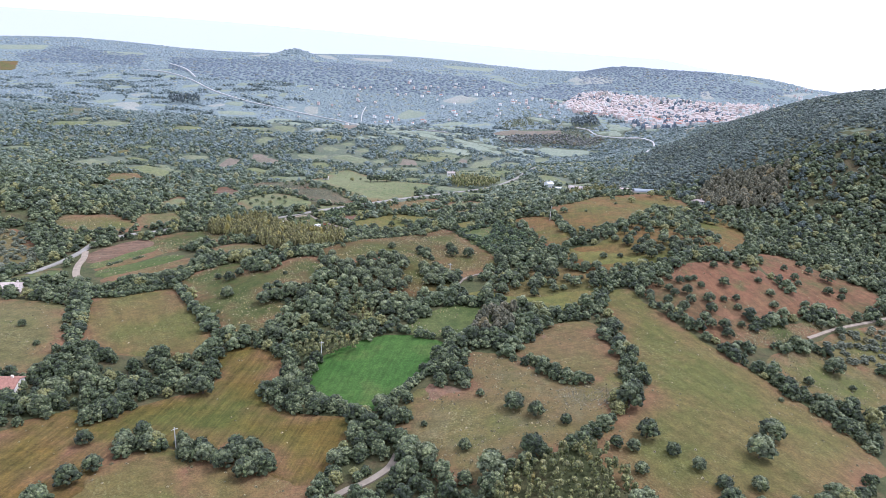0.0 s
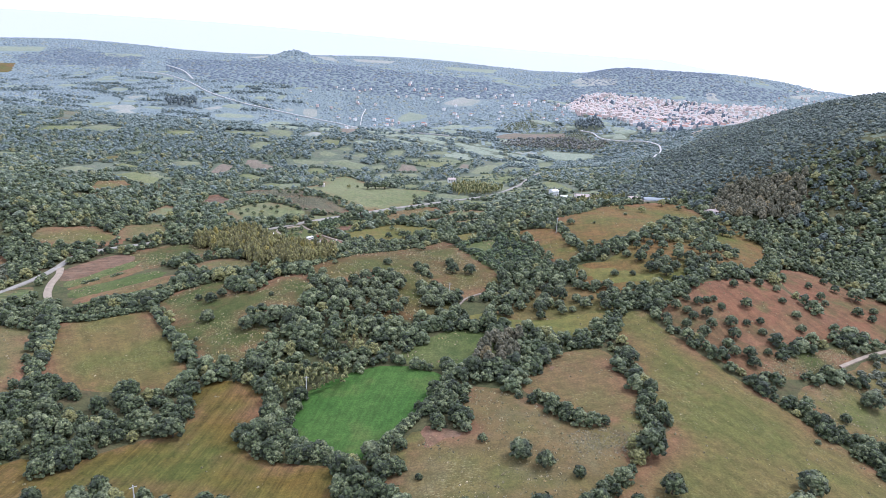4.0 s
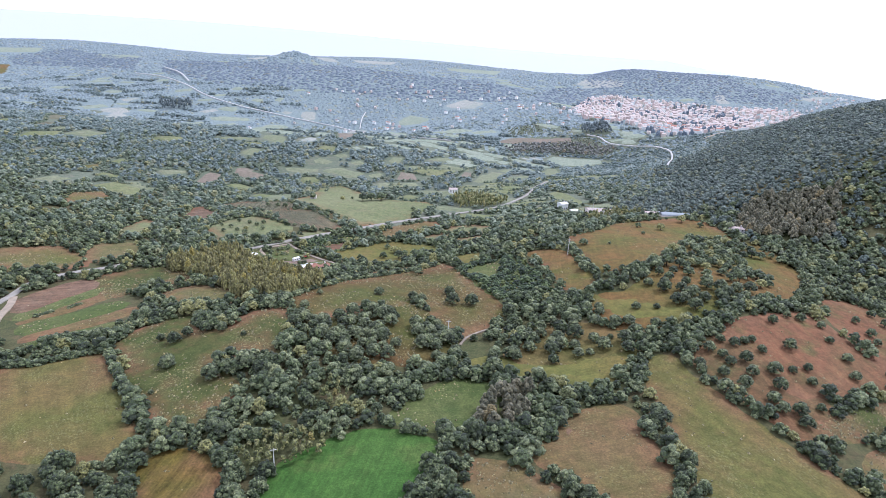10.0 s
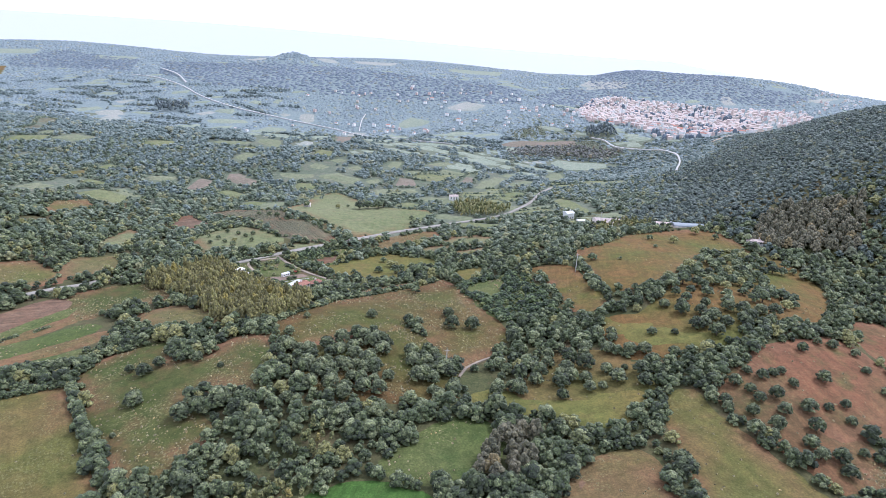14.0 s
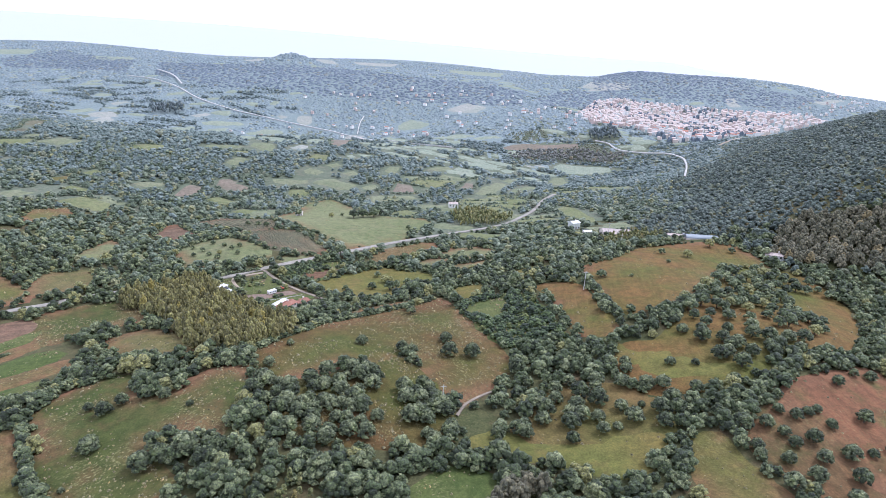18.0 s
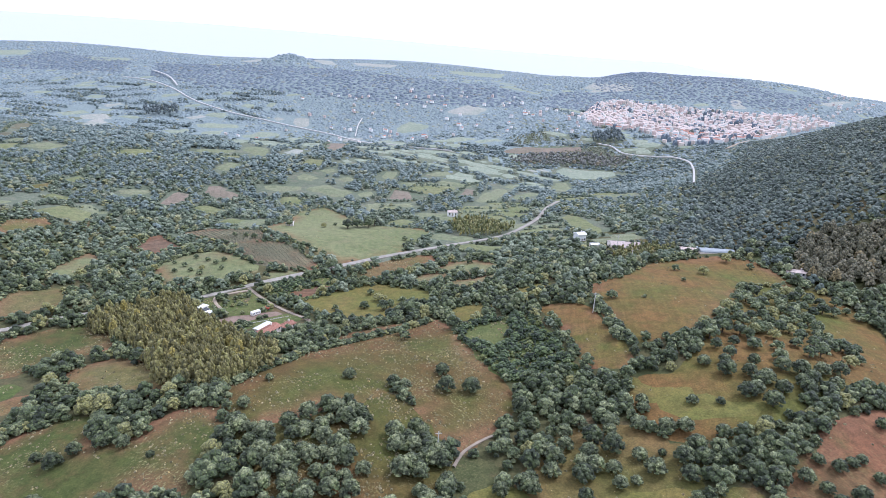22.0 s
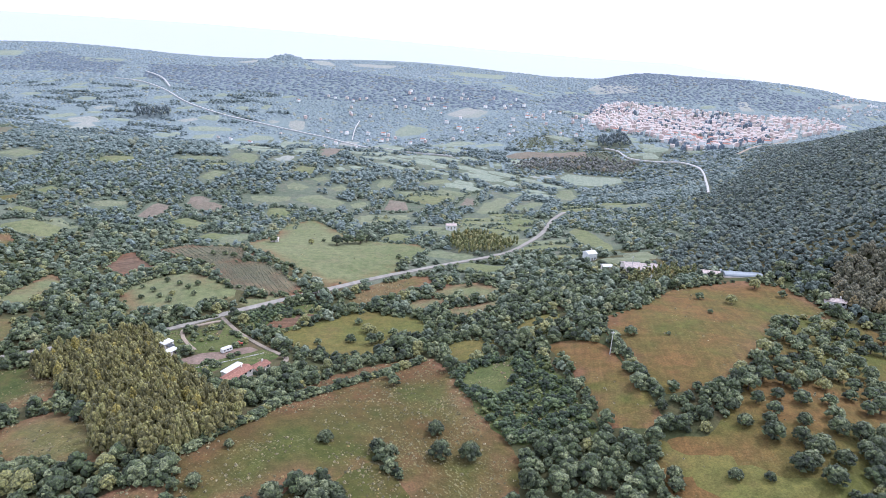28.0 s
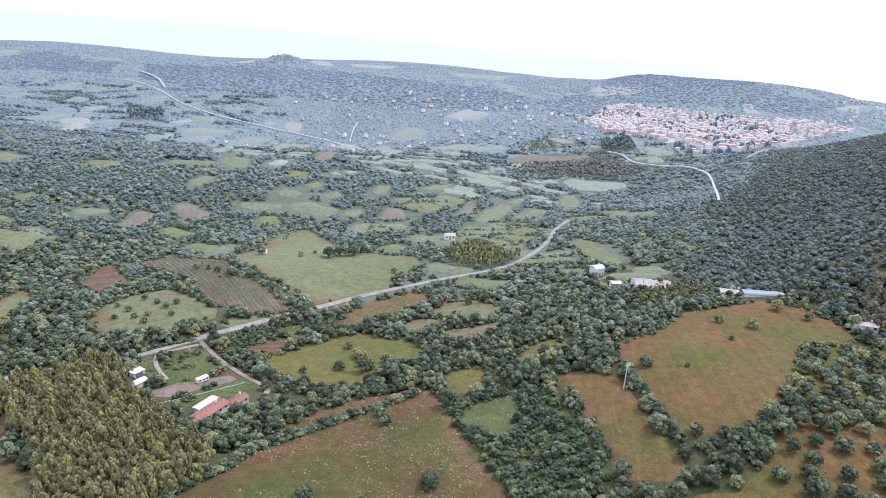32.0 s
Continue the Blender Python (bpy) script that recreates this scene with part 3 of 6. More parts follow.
field("pasture", "vale", [(-121.8, 529.3), (-110.7, 551.4), (-111.4, 590), (-94.8, 608.2), (-70.5, 575.7), (-64.2, 561.9), (-42, 554.9), (-14.3, 556), (-9.1, 539.3), (-23.4, 515.6), (-24.5, 497.2), (-43, 480.1), (-56.9, 466.5), (-63.4, 470.5), (-77.6, 482.4), (-92.7, 494.1)])
field("ploughed_field", "plough", [(-189, 496.3), (-192.7, 519.2), (-188.3, 526.1), (-174.7, 514), (-159.2, 490.4), (-168.1, 478.5), (-178.2, 480.6)])
field("orchard", "vale", [(-148.2, 436.5), (-153.6, 448.2), (-148.1, 465.3), (-130.9, 473.2), (-118.9, 464.8), (-100.2, 451.3), (-98.5, 440.2), (-113.6, 429.2), (-126.1, 420.7), (-138.4, 421.5)])
field("ploughed_field", "plough", [(-76.2, 418.3), (-69.9, 428), (-55.9, 439.5), (-51.9, 435.2), (-63.3, 421.7), (-72.9, 415.2)])
field("pasture", "yellow", [(-67, 411.1), (-56.8, 423.7), (-42.9, 437), (-36.6, 443.5), (-15.9, 438.8), (-0.5, 424.3), (-4.2, 410.2), (-15.1, 409), (-23.8, 393.7), (-31.2, 388.6), (-48.7, 392.7)])
field("pasture", "olive", [(-200.3, 399.2), (-181.1, 410.2), (-167.5, 393.3), (-170, 376.8), (-180.2, 370.7), (-192.2, 367.8)])
field("pasture", "weedy", [(-173.7, 349.1), (-152, 367.3), (-138.5, 368.2), (-120.4, 348.1), (-134.6, 336), (-146.4, 323.3), (-151.4, 319.4)])
field("pasture", "vale", [(3.6, 447), (21.1, 445.1), (30.2, 451.7), (28, 467.2), (37.7, 453.6), (23.4, 431.2), (6.7, 431.6)])
field("pasture", "yellow", [(31.9, 399.9), (37.3, 413.1), (47.6, 417.9), (52.7, 412.8), (43, 404), (34.9, 396.8)])
field("pasture", "yellow", [(3.9, 400.5), (23.7, 399.3), (21.5, 385.1), (13.3, 381.9), (6.4, 383.4)])
field("pasture", "vale", [(-206.4, 432), (-211.5, 485.1), (-196.4, 470.2), (-184.3, 428.9), (-193.5, 420.9)])
field("pasture", "pale", [(-276, 506), (-263, 524), (-250, 515), (-257.6, 489.7), (-266.5, 479.2)])
field("bare_slope", "fallow", [(130, 589), (139, 603), (138, 580), (127, 569)])
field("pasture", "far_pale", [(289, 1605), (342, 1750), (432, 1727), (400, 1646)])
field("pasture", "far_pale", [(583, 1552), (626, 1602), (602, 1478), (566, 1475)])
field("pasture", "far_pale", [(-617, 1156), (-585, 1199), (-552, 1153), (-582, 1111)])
field("vineyard", "vine", [(-452, 760), (-627, 1047), (-486, 872), (-426, 731), (-448, 723)])
field("pasture", "pale", [(-318, 585), (-306, 599), (-291, 588), (-302, 574)])
field("pasture", "vale", [(144, 573), (153, 592), (157, 555), (148, 548)])
field("olive_grove", "pale", [(156.6, 238.2), (173, 250.5), (203, 263.6), (216.6, 256.6), (191.6, 218.7), (181.3, 228), (166, 229)])
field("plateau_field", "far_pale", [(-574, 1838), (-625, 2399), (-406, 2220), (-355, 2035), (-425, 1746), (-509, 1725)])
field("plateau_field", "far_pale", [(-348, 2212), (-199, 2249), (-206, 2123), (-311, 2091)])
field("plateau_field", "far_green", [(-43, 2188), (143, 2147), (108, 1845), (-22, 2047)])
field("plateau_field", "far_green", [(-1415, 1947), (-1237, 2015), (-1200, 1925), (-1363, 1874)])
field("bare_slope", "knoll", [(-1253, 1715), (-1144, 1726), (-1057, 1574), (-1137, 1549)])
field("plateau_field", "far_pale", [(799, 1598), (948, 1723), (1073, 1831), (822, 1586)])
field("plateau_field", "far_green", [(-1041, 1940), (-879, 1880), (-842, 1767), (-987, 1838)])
field("olive_grove", "pale", [(-260.2, 333.2), (-241.6, 343.6), (-201, 296.1), (-225.3, 283.8)])
field("ploughed_field", "plough", [(-188.5, 314.4), (-185.5, 323.5), (-179.6, 336.8), (-171.3, 346.1), (-161.6, 338.5), (-169.8, 321.8), (-174.6, 308.2), (-178.8, 301.4)])
field("vegetable_field", "rough", [(-177.3, 299.3), (-173.1, 306), (-168.3, 319.5), (-160.3, 335.1), (-156.1, 330.5), (-164.1, 313.1), (-169, 300.2), (-173.1, 293.8)])
field("vegetable_field", "brown", [(-171.6, 291.8), (-167.5, 298.1), (-162.6, 310.8), (-153.7, 327.2), (-148.5, 322.6), (-158.1, 304.1), (-166, 296.1), (-169.8, 289.4)])
field("vegetable_field", "rough", [(-168.4, 287.5), (-164.2, 293.6), (-156, 300.8), (-144.7, 316.1), (-133.1, 310.1), (-144.7, 297.2), (-157.3, 283.9), (-161.5, 278.3)])
field("vegetable_field", "brown", [(-160.2, 276.6), (-156, 282.1), (-143.4, 295.1), (-130.1, 306.8), (-125.3, 302.2), (-139, 288), (-152.2, 276.8), (-156.4, 271.5)])
field("vegetable_field", "rough", [(-155.2, 269.9), (-151, 275.1), (-137.7, 286.1), (-127.6, 290.5), (-129.9, 280.2), (-139.7, 276.2), (-147.5, 270.1)])
field("bare_bank", "bank", [(-5.1, 174.7), (-1.7, 185.6), (6.4, 184.1), (13.7, 179.8), (6.4, 176.6), (-0.2, 171)])
field("bare_bank", "bank", [(36.5, 217.8), (42.4, 226.1), (50.4, 232), (52.4, 230.6), (45.2, 225), (40.7, 216.9)])
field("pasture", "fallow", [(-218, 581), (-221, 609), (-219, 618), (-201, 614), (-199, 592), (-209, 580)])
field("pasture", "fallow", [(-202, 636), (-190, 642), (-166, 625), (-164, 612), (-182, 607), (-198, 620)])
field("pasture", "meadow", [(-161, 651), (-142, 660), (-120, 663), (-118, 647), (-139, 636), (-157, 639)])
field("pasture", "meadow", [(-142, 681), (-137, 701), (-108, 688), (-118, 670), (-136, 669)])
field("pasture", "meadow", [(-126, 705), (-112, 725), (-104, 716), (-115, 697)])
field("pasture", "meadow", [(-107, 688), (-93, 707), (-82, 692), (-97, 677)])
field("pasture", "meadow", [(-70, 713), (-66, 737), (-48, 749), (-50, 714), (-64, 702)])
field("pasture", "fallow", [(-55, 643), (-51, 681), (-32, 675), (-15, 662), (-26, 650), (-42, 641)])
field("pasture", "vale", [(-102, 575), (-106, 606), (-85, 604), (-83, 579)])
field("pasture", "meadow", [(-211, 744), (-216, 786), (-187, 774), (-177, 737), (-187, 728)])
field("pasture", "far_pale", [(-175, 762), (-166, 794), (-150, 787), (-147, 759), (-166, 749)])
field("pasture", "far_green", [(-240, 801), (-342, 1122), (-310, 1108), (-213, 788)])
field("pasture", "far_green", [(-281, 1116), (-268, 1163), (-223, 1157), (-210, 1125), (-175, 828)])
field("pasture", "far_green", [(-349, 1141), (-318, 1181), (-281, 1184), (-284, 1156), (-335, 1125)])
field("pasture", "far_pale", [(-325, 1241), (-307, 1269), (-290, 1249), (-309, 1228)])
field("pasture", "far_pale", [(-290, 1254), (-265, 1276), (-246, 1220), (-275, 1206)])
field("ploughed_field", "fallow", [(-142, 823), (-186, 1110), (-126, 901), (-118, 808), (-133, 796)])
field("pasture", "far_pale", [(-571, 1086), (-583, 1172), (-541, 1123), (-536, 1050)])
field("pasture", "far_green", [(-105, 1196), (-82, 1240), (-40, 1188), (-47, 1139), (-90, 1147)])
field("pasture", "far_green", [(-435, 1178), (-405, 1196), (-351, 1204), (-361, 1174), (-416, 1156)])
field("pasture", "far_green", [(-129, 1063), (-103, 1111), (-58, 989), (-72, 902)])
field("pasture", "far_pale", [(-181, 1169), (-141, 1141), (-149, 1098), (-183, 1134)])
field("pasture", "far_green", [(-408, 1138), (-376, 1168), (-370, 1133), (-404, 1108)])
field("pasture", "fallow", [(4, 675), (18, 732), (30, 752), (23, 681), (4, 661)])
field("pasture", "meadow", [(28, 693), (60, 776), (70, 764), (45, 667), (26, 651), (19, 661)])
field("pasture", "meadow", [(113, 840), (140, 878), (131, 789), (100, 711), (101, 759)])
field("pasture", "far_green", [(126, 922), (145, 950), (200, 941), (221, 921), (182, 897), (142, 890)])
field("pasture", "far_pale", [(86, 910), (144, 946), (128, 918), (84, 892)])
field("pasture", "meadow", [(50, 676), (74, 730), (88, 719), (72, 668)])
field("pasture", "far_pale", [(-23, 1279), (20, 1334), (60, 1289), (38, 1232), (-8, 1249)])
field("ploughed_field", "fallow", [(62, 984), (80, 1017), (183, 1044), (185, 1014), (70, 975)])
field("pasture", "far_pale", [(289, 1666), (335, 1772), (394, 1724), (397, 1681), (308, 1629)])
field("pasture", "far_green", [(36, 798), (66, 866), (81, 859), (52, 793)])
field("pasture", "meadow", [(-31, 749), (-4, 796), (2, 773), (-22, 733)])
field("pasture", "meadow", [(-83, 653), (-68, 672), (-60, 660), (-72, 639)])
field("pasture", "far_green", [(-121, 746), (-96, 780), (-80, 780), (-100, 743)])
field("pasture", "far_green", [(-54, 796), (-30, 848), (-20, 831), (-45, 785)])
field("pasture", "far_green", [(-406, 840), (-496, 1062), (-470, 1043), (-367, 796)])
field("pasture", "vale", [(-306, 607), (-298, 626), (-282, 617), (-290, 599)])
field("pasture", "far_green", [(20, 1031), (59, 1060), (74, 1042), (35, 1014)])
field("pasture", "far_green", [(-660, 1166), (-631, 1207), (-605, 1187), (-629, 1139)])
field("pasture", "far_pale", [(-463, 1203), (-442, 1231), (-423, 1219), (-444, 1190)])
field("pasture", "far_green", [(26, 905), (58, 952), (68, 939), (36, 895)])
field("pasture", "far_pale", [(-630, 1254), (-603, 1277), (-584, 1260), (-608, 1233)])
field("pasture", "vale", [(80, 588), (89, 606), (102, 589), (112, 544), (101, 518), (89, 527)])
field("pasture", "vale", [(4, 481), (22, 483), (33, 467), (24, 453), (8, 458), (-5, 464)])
field("open_woodland", "knoll", [(134.9, 403.5), (166.7, 415.5), (176.5, 408.8), (182.5, 395.9), (183, 368.8), (158.7, 321.9), (134.1, 312.9), (119.3, 308.8), (109.2, 298.3), (97.7, 290.6), (87.4, 288.7), (73, 287.6), (64.8, 299.1), (65.2, 315.5), (72.7, 323.6), (83.3, 321.9), (98.9, 343.4), (120.3, 371.4)], True)
field("open_woodland", "dry", [(42.4, 296.4), (53.2, 299.9), (64, 295.9), (72.6, 286.4), (82.3, 283.1), (77.3, 272.4), (63.7, 266.6), (37.4, 262.3), (23.4, 265.5), (34.4, 285.6)], True)
field("open_woodland", "hill", [(-58.6, 291.3), (-48.1, 284.5), (-33.8, 289), (-23, 298.4), (-12.3, 311.6), (-1.9, 299.6), (8.5, 283.8), (7.6, 259.4), (-23.6, 254.4), (-43.2, 260)], True)
field("brushwood", "rough", [(7.5, 378.4), (39.8, 380.1), (45.8, 358.4), (50.1, 336.8), (52, 327.9), (24.8, 323.1), (15.6, 343.4)], True)
field("yard", "pinkyard", [(-96.1, 379.4), (-90.3, 387.3), (-84, 390.9), (-78.9, 394.9), (-74.4, 398.4), (-68.8, 395), (-72.5, 389.2), (-79.5, 381), (-84.4, 375), (-89, 370.3)])
field("garden", "rough", [(-87.5, 370), (-81.6, 381.2), (-72.5, 389.2), (-66.2, 395), (-60.6, 389.3), (-66, 382.3), (-76.1, 377.7), (-81.6, 368.8)])
field("garden", "rough", [(-99.3, 397.9), (-100.1, 404.3), (-94.9, 413.1), (-91.6, 416.3), (-85.8, 411.4), (-77.4, 401.2), (-80, 395.1), (-85.5, 390.6), (-91.5, 387.6)])
field("garden", "rough", [(-112.5, 400.7), (-106.7, 404.5), (-103.1, 398.1), (-98.8, 390.5), (-101.1, 388.3)])
field("garden_bed", "bed", [(-96, 406.1), (-93.1, 411.6), (-88.7, 411.2), (-84.4, 406.4), (-88.6, 400.6), (-92.4, 399.7)])
field("ploughed_field", "fallow", [(-190.5, 533.4), (-176.5, 529), (-163.8, 511.7), (-167.4, 502.6), (-182.6, 518.6)])
field("pasture", "pale", [(-44.4, 457.8), (-33.9, 476.5), (-10.1, 495.9), (-3.2, 488.5), (-18.8, 466), (-37.4, 447.8)])
field("pasture", "vale", [(-20, 452.6), (-2.4, 463.4), (6.3, 455.2), (-6.4, 442.7)])
field("pasture", "vale", [(-94, 438.1), (-76.3, 449.4), (-63.8, 456.1), (-68.4, 448.6), (-84.7, 436.4)])
field("open_woodland", "red", [(91.8, 270.7), (111.6, 285.9), (110.3, 274), (112.6, 265.9), (115.6, 254.8), (121.2, 246.5), (136, 251.7), (127.7, 235.1), (114.1, 225), (108.2, 230.5), (102.9, 240.9), (95.9, 254.2), (91.3, 265.4)], True)
field("brushwood", "rough", [(-91.1, 421.9), (-77.6, 435.2), (-62.2, 446.9), (-49.1, 446.4), (-53.5, 434.6), (-60.5, 421.3), (-66, 410.7), (-76.7, 415.8)], True)
field("pasture", "dry", [(-64.7, 140.3), (-64.3, 145), (-56.2, 146.4), (-49.1, 144), (-43.1, 139.2), (-34.2, 133.7), (-28.9, 136.4), (-28.3, 120.5), (-59.6, 118.2)])
field("stubble_field", "ochre", [(-98.6, 152), (-89.5, 151.5), (-85.5, 143.3), (-87.8, 132.9), (-86, 123.6), (-92.8, 120.5), (-97.7, 128.4), (-97.7, 139.1), (-98.9, 147.4)])
road("main_road", 3.5, [(-198.8, 281.5), (-194.5, 303.4), (-194.1, 319.7), (-195.5, 333.5), (-193.2, 343), (-187.1, 349.8), (-182.7, 355.1), (-174, 361.9), (-166.5, 371.4), (-147.6, 384.5), (-130.4, 395.2), (-112.6, 405.1), (-96.4, 423.8), (-76.3, 443.8), (-56.2, 463.6), (-30.9, 489.8), (2, 516), (23, 527), (44, 541), (66, 581), (82, 640), (95, 667)])
road("farm_track", 2.0, [(-94.6, 421.4), (-88.5, 414.7), (-82.6, 408.8), (-75.3, 402.7), (-68.4, 397.1), (-60.1, 391), (-56.5, 387.4), (-56.1, 382.8)])
road("farm_track", 1.7, [(-93.1, 418.9), (-97.2, 416), (-100.9, 412.8), (-104.5, 409.2), (-106.1, 405.5), (-102.9, 399.1), (-98.3, 393.4), (-93.6, 388.6)])
road("farm_track", 0.95, [(9.1, 276.3), (10.3, 279.9), (11.6, 283.1), (13.6, 285.7), (16, 288.4), (18.5, 290.8), (20.6, 292.3)])
road("farm_track", 3.4, [(-192.2, 319.2), (-187.3, 309.9), (-183.6, 297.1), (-176.6, 282.9), (-167.5, 271.1), (-169.9, 266), (-176.9, 261.6), (-184.5, 254.2)])
road("town_road", 1.9, [(212, 679), (277, 855), (296, 924), (291, 972), (263, 989), (231, 1012), (226, 1045), (208, 1054)])
road("highway", 2.2, [(-715, 1502), (-643, 1465), (-565, 1394), (-481, 1297), (-402, 1249), (-327, 1229), (-254, 1207), (-200, 1181), (-143, 1110), (-72, 924), (-2, 942)])
road("farm_track", 1.5, [(157, 244), (176.3, 256.6), (207, 270.3), (233.7, 282.3)])
road("town_road", 1.5, [(-161, 1155), (-169, 1228), (-167, 1267)])
road("farm_track", 2.2, [(-25.7, 127.6), (-21, 133), (-15.6, 136.4), (-10.3, 142.2), (-8.6, 149.6)])
road("farm_track", 5, [(355, 965), (434, 1063), (567, 1253)])
road("hill_road", 3, [(-675, 1560), (-607, 1486), (-551, 1394)])
ZONES.append(("poplar", [(-35.2, 232.6), (-33.3, 238.9), (-26, 235.8), (-28.9, 226)]))
ZONES.append(("poplar", [(-54.2, 206.2), (-51.7, 212.4), (-40.1, 216.1), (-28.8, 213.5), (-29.4, 207.1), (-40.5, 203), (-48.4, 201)]))
ZONES.append(("poplar", [(18.3, 137.2), (37.8, 149.1), (47.3, 149.5), (54.1, 134.1), (46.9, 122.2), (14.6, 121.4)]))
ZONES.append(("poplar", [(89.1, 456.3), (116.3, 474.3), (130.7, 467.2), (92.5, 439.3)]))
ZONES.append(("bare", [(75, 947), (107, 987), (183, 1008), (242, 984), (213, 949), (153, 955), (80, 924)]))
ZONES.append(("olive", [(77, 976), (206, 1044), (240, 985), (132, 958)]))
ZONES.append(("poplar", [(1, 567), (17, 587), (49, 556), (35, 535), (9, 537)]))
ZONES.append(("conifer", [(201, 1087), (252, 1111), (246, 1064), (200, 1053)]))
ZONES.append(("olive", [(78, 1062), (131, 1102), (144, 1063), (92, 1028)]))
ZONES.append(("conifer", [(-539, 1222), (-490, 1245), (-475, 1214), (-514, 1189)]))
ZONES.append(("town", [(217, 1284), (291, 1480), (350, 1535), (435, 1497), (579, 1421), (702, 1424), (714, 1362), (564, 1227), (378, 1023), (312, 1030), (285, 1138), (218, 1160)]))
ZONES.append(("hamlet", [(-187, 1161), (-170, 1287), (-50, 1305), (70, 1253), (140, 1178), (61, 1043), (-58, 1140)]))
ZONES.append(("hamlet", [(146, 1236), (204, 1236), (211, 1120), (164, 1094)]))
ZONES.append(("hamlet", [(-340, 1308), (-235, 1412), (-198, 1327), (-272, 1285)]))
ZONES.append(("russet", [(171.2, 428.4), (195.4, 454.4), (211.2, 459.2), (229.6, 460), (244.4, 452.9), (220, 408.5), (203.4, 409.7), (185, 416.5)]))
ZONES.append(("russet", [(179.1, 445.3), (202.3, 469.7), (221.7, 458.6), (236.7, 440.5), (220.8, 425.7), (201.7, 426), (182.2, 426.7)]))
ZONES.append(("escarp", [(-746, 1720), (-504, 1660), (-288, 1649), (-69, 1542), (64, 1533), (141, 1489), (120, 1304), (58, 1305), (-117, 1354), (-298, 1368), (-481, 1381), (-656, 1508)]))
ZONES.append(("escarp", [(-1228, 1839), (-1169, 2019), (-842, 1799), (-741, 1549), (-988, 1671), (-1129, 1708)]))
ZONES.append(("escarp", [(161, 1426), (232, 1589), (334, 1617), (342, 1519), (240, 1376), (163, 1331)]))
ZONES.append(("escarp", [(310, 1683), (814, 3426), (696, 1660), (845, 1636), (676, 1471), (472, 1563), (336, 1556)]))
ZONES.append(("escarp", [(-680, 2613), (-790, 3432), (-691, 3453), (-459, 2199), (-514, 2039)]))
ZONES.append(("olive", [(156.6, 238.2), (173, 250.5), (203, 263.6), (216.6, 256.6), (191.6, 218.7), (181.3, 228), (166, 229)]))
ZONES.append(("grove", [(-142.6, 361.9), (-143, 376.8), (-133.3, 384.8), (-124.6, 398.1), (-114.7, 393.7), (-92.2, 367.7), (-76.5, 350.2), (-52.4, 329.8), (-55, 316.7), (-61.3, 307), (-69.5, 302.8), (-85.7, 305.7), (-104.7, 333.4), (-128.3, 354.9)]))
ZONES.append(("olive", [(-260.2, 333.2), (-241.6, 343.6), (-201, 296.1), (-225.3, 283.8)]))
ZONES.append(("hamlet", [(-400, 1150), (-150, 1450), (150, 1400), (230, 1150), (-100, 1000)]))
ZONES.append(("suburb", [(615, 1360), (765, 1558), (1285, 2226), (1808, 2864), (947, 1645), (716, 1403)]))
ZONES.append(("suburb", [(127, 1119), (186, 1246), (252, 1348), (230, 1146), (177, 1074)]))
HEDGES.append((2.4, [(-168.1, 298.1), (-166, 301.6), (-164, 305.2)]))
HEDGES.append((2.0, [(-160, 308.1), (-156.8, 314)]))
HEDGES.append((2.8, [(-118.4, 404.5), (-114, 408), (-109.4, 412.6), (-103.4, 417.1), (-97, 422.3)]))
HEDGES.append((2.6, [(-81.8, 411.5), (-68.9, 403.1), (-58.2, 396.5)]))
HEDGES.append((2.6, [(-90.3, 425), (-76.8, 434.7), (-62.4, 445.6), (-53.2, 449.8)]))
ZONES.append(("russet", [(16.2, 236), (24.2, 246.5), (32.3, 243.4), (29.9, 229.3), (19.3, 219.3), (14.2, 221.2)]))
HEDGES.append((4.4, [(-116.7, 260.6), (-105.3, 245.1), (-95.4, 232.2), (-85.3, 221.9)]))
HEDGES.append((4.2, [(-152.1, 249.4), (-144.2, 232.9), (-137.3, 218.2), (-133.2, 203.7)]))
HEDGES.append((4.0, [(-156.3, 251), (-140.8, 253.4), (-129.5, 260.4), (-118.1, 264.5)]))
HEDGES.append((4.2, [(-41.7, 180.2), (-34.4, 174.7), (-25.2, 171), (-18.9, 167.4)]))
HEDGES.append((4.0, [(-15.6, 171.4), (-10.9, 179.1), (-5.4, 188.4), (-1.1, 194.4), (4.3, 203.6)]))
HEDGES.append((4.0, [(-149.2, 272.6), (-141.2, 275.4), (-127.8, 276.7), (-119.7, 284), (-108.9, 287.4)]))
ZONES.append(("yard", [(-195.4, 314.5), (-192.4, 322.1), (-187.6, 329.7), (-177.4, 346.2), (-157.2, 335.1), (-128.9, 314.7), (-120.7, 299.7), (-130.7, 284.1), (-144.6, 269.4), (-158.6, 263.5)]))
ZONES.append(("yard", [(-78.7, 362.4), (-79, 381.8), (-62.7, 391.7), (-57.2, 376.3), (-62.6, 363), (-66.3, 355), (-73.5, 354.5)]))
ZONES.append(("yard", [(-109.6, 389.1), (-105.4, 398.9), (-96.9, 386.1), (-96.2, 379.1), (-101.6, 376.4)]))
ZONES.append(("yard", [(172.1, 430), (183.3, 429.2), (179.5, 421.5), (168, 421.3)]))
ZONES.append(("yard", [(137.4, 463.2), (159, 463), (155.9, 455), (134.4, 453.5)]))
HEDGES.append((4.2, [(68.4, 385.4), (69.5, 369.5), (71.3, 355.4), (73.4, 341.7)]))
HEDGES.append((4.0, [(-60.9, 307.1), (-56.5, 317.4), (-50.6, 326.5), (-46.1, 337.8), (-38.4, 347.3), (-28.3, 359.9), (-14.8, 373.2), (-1.5, 384.5)]))
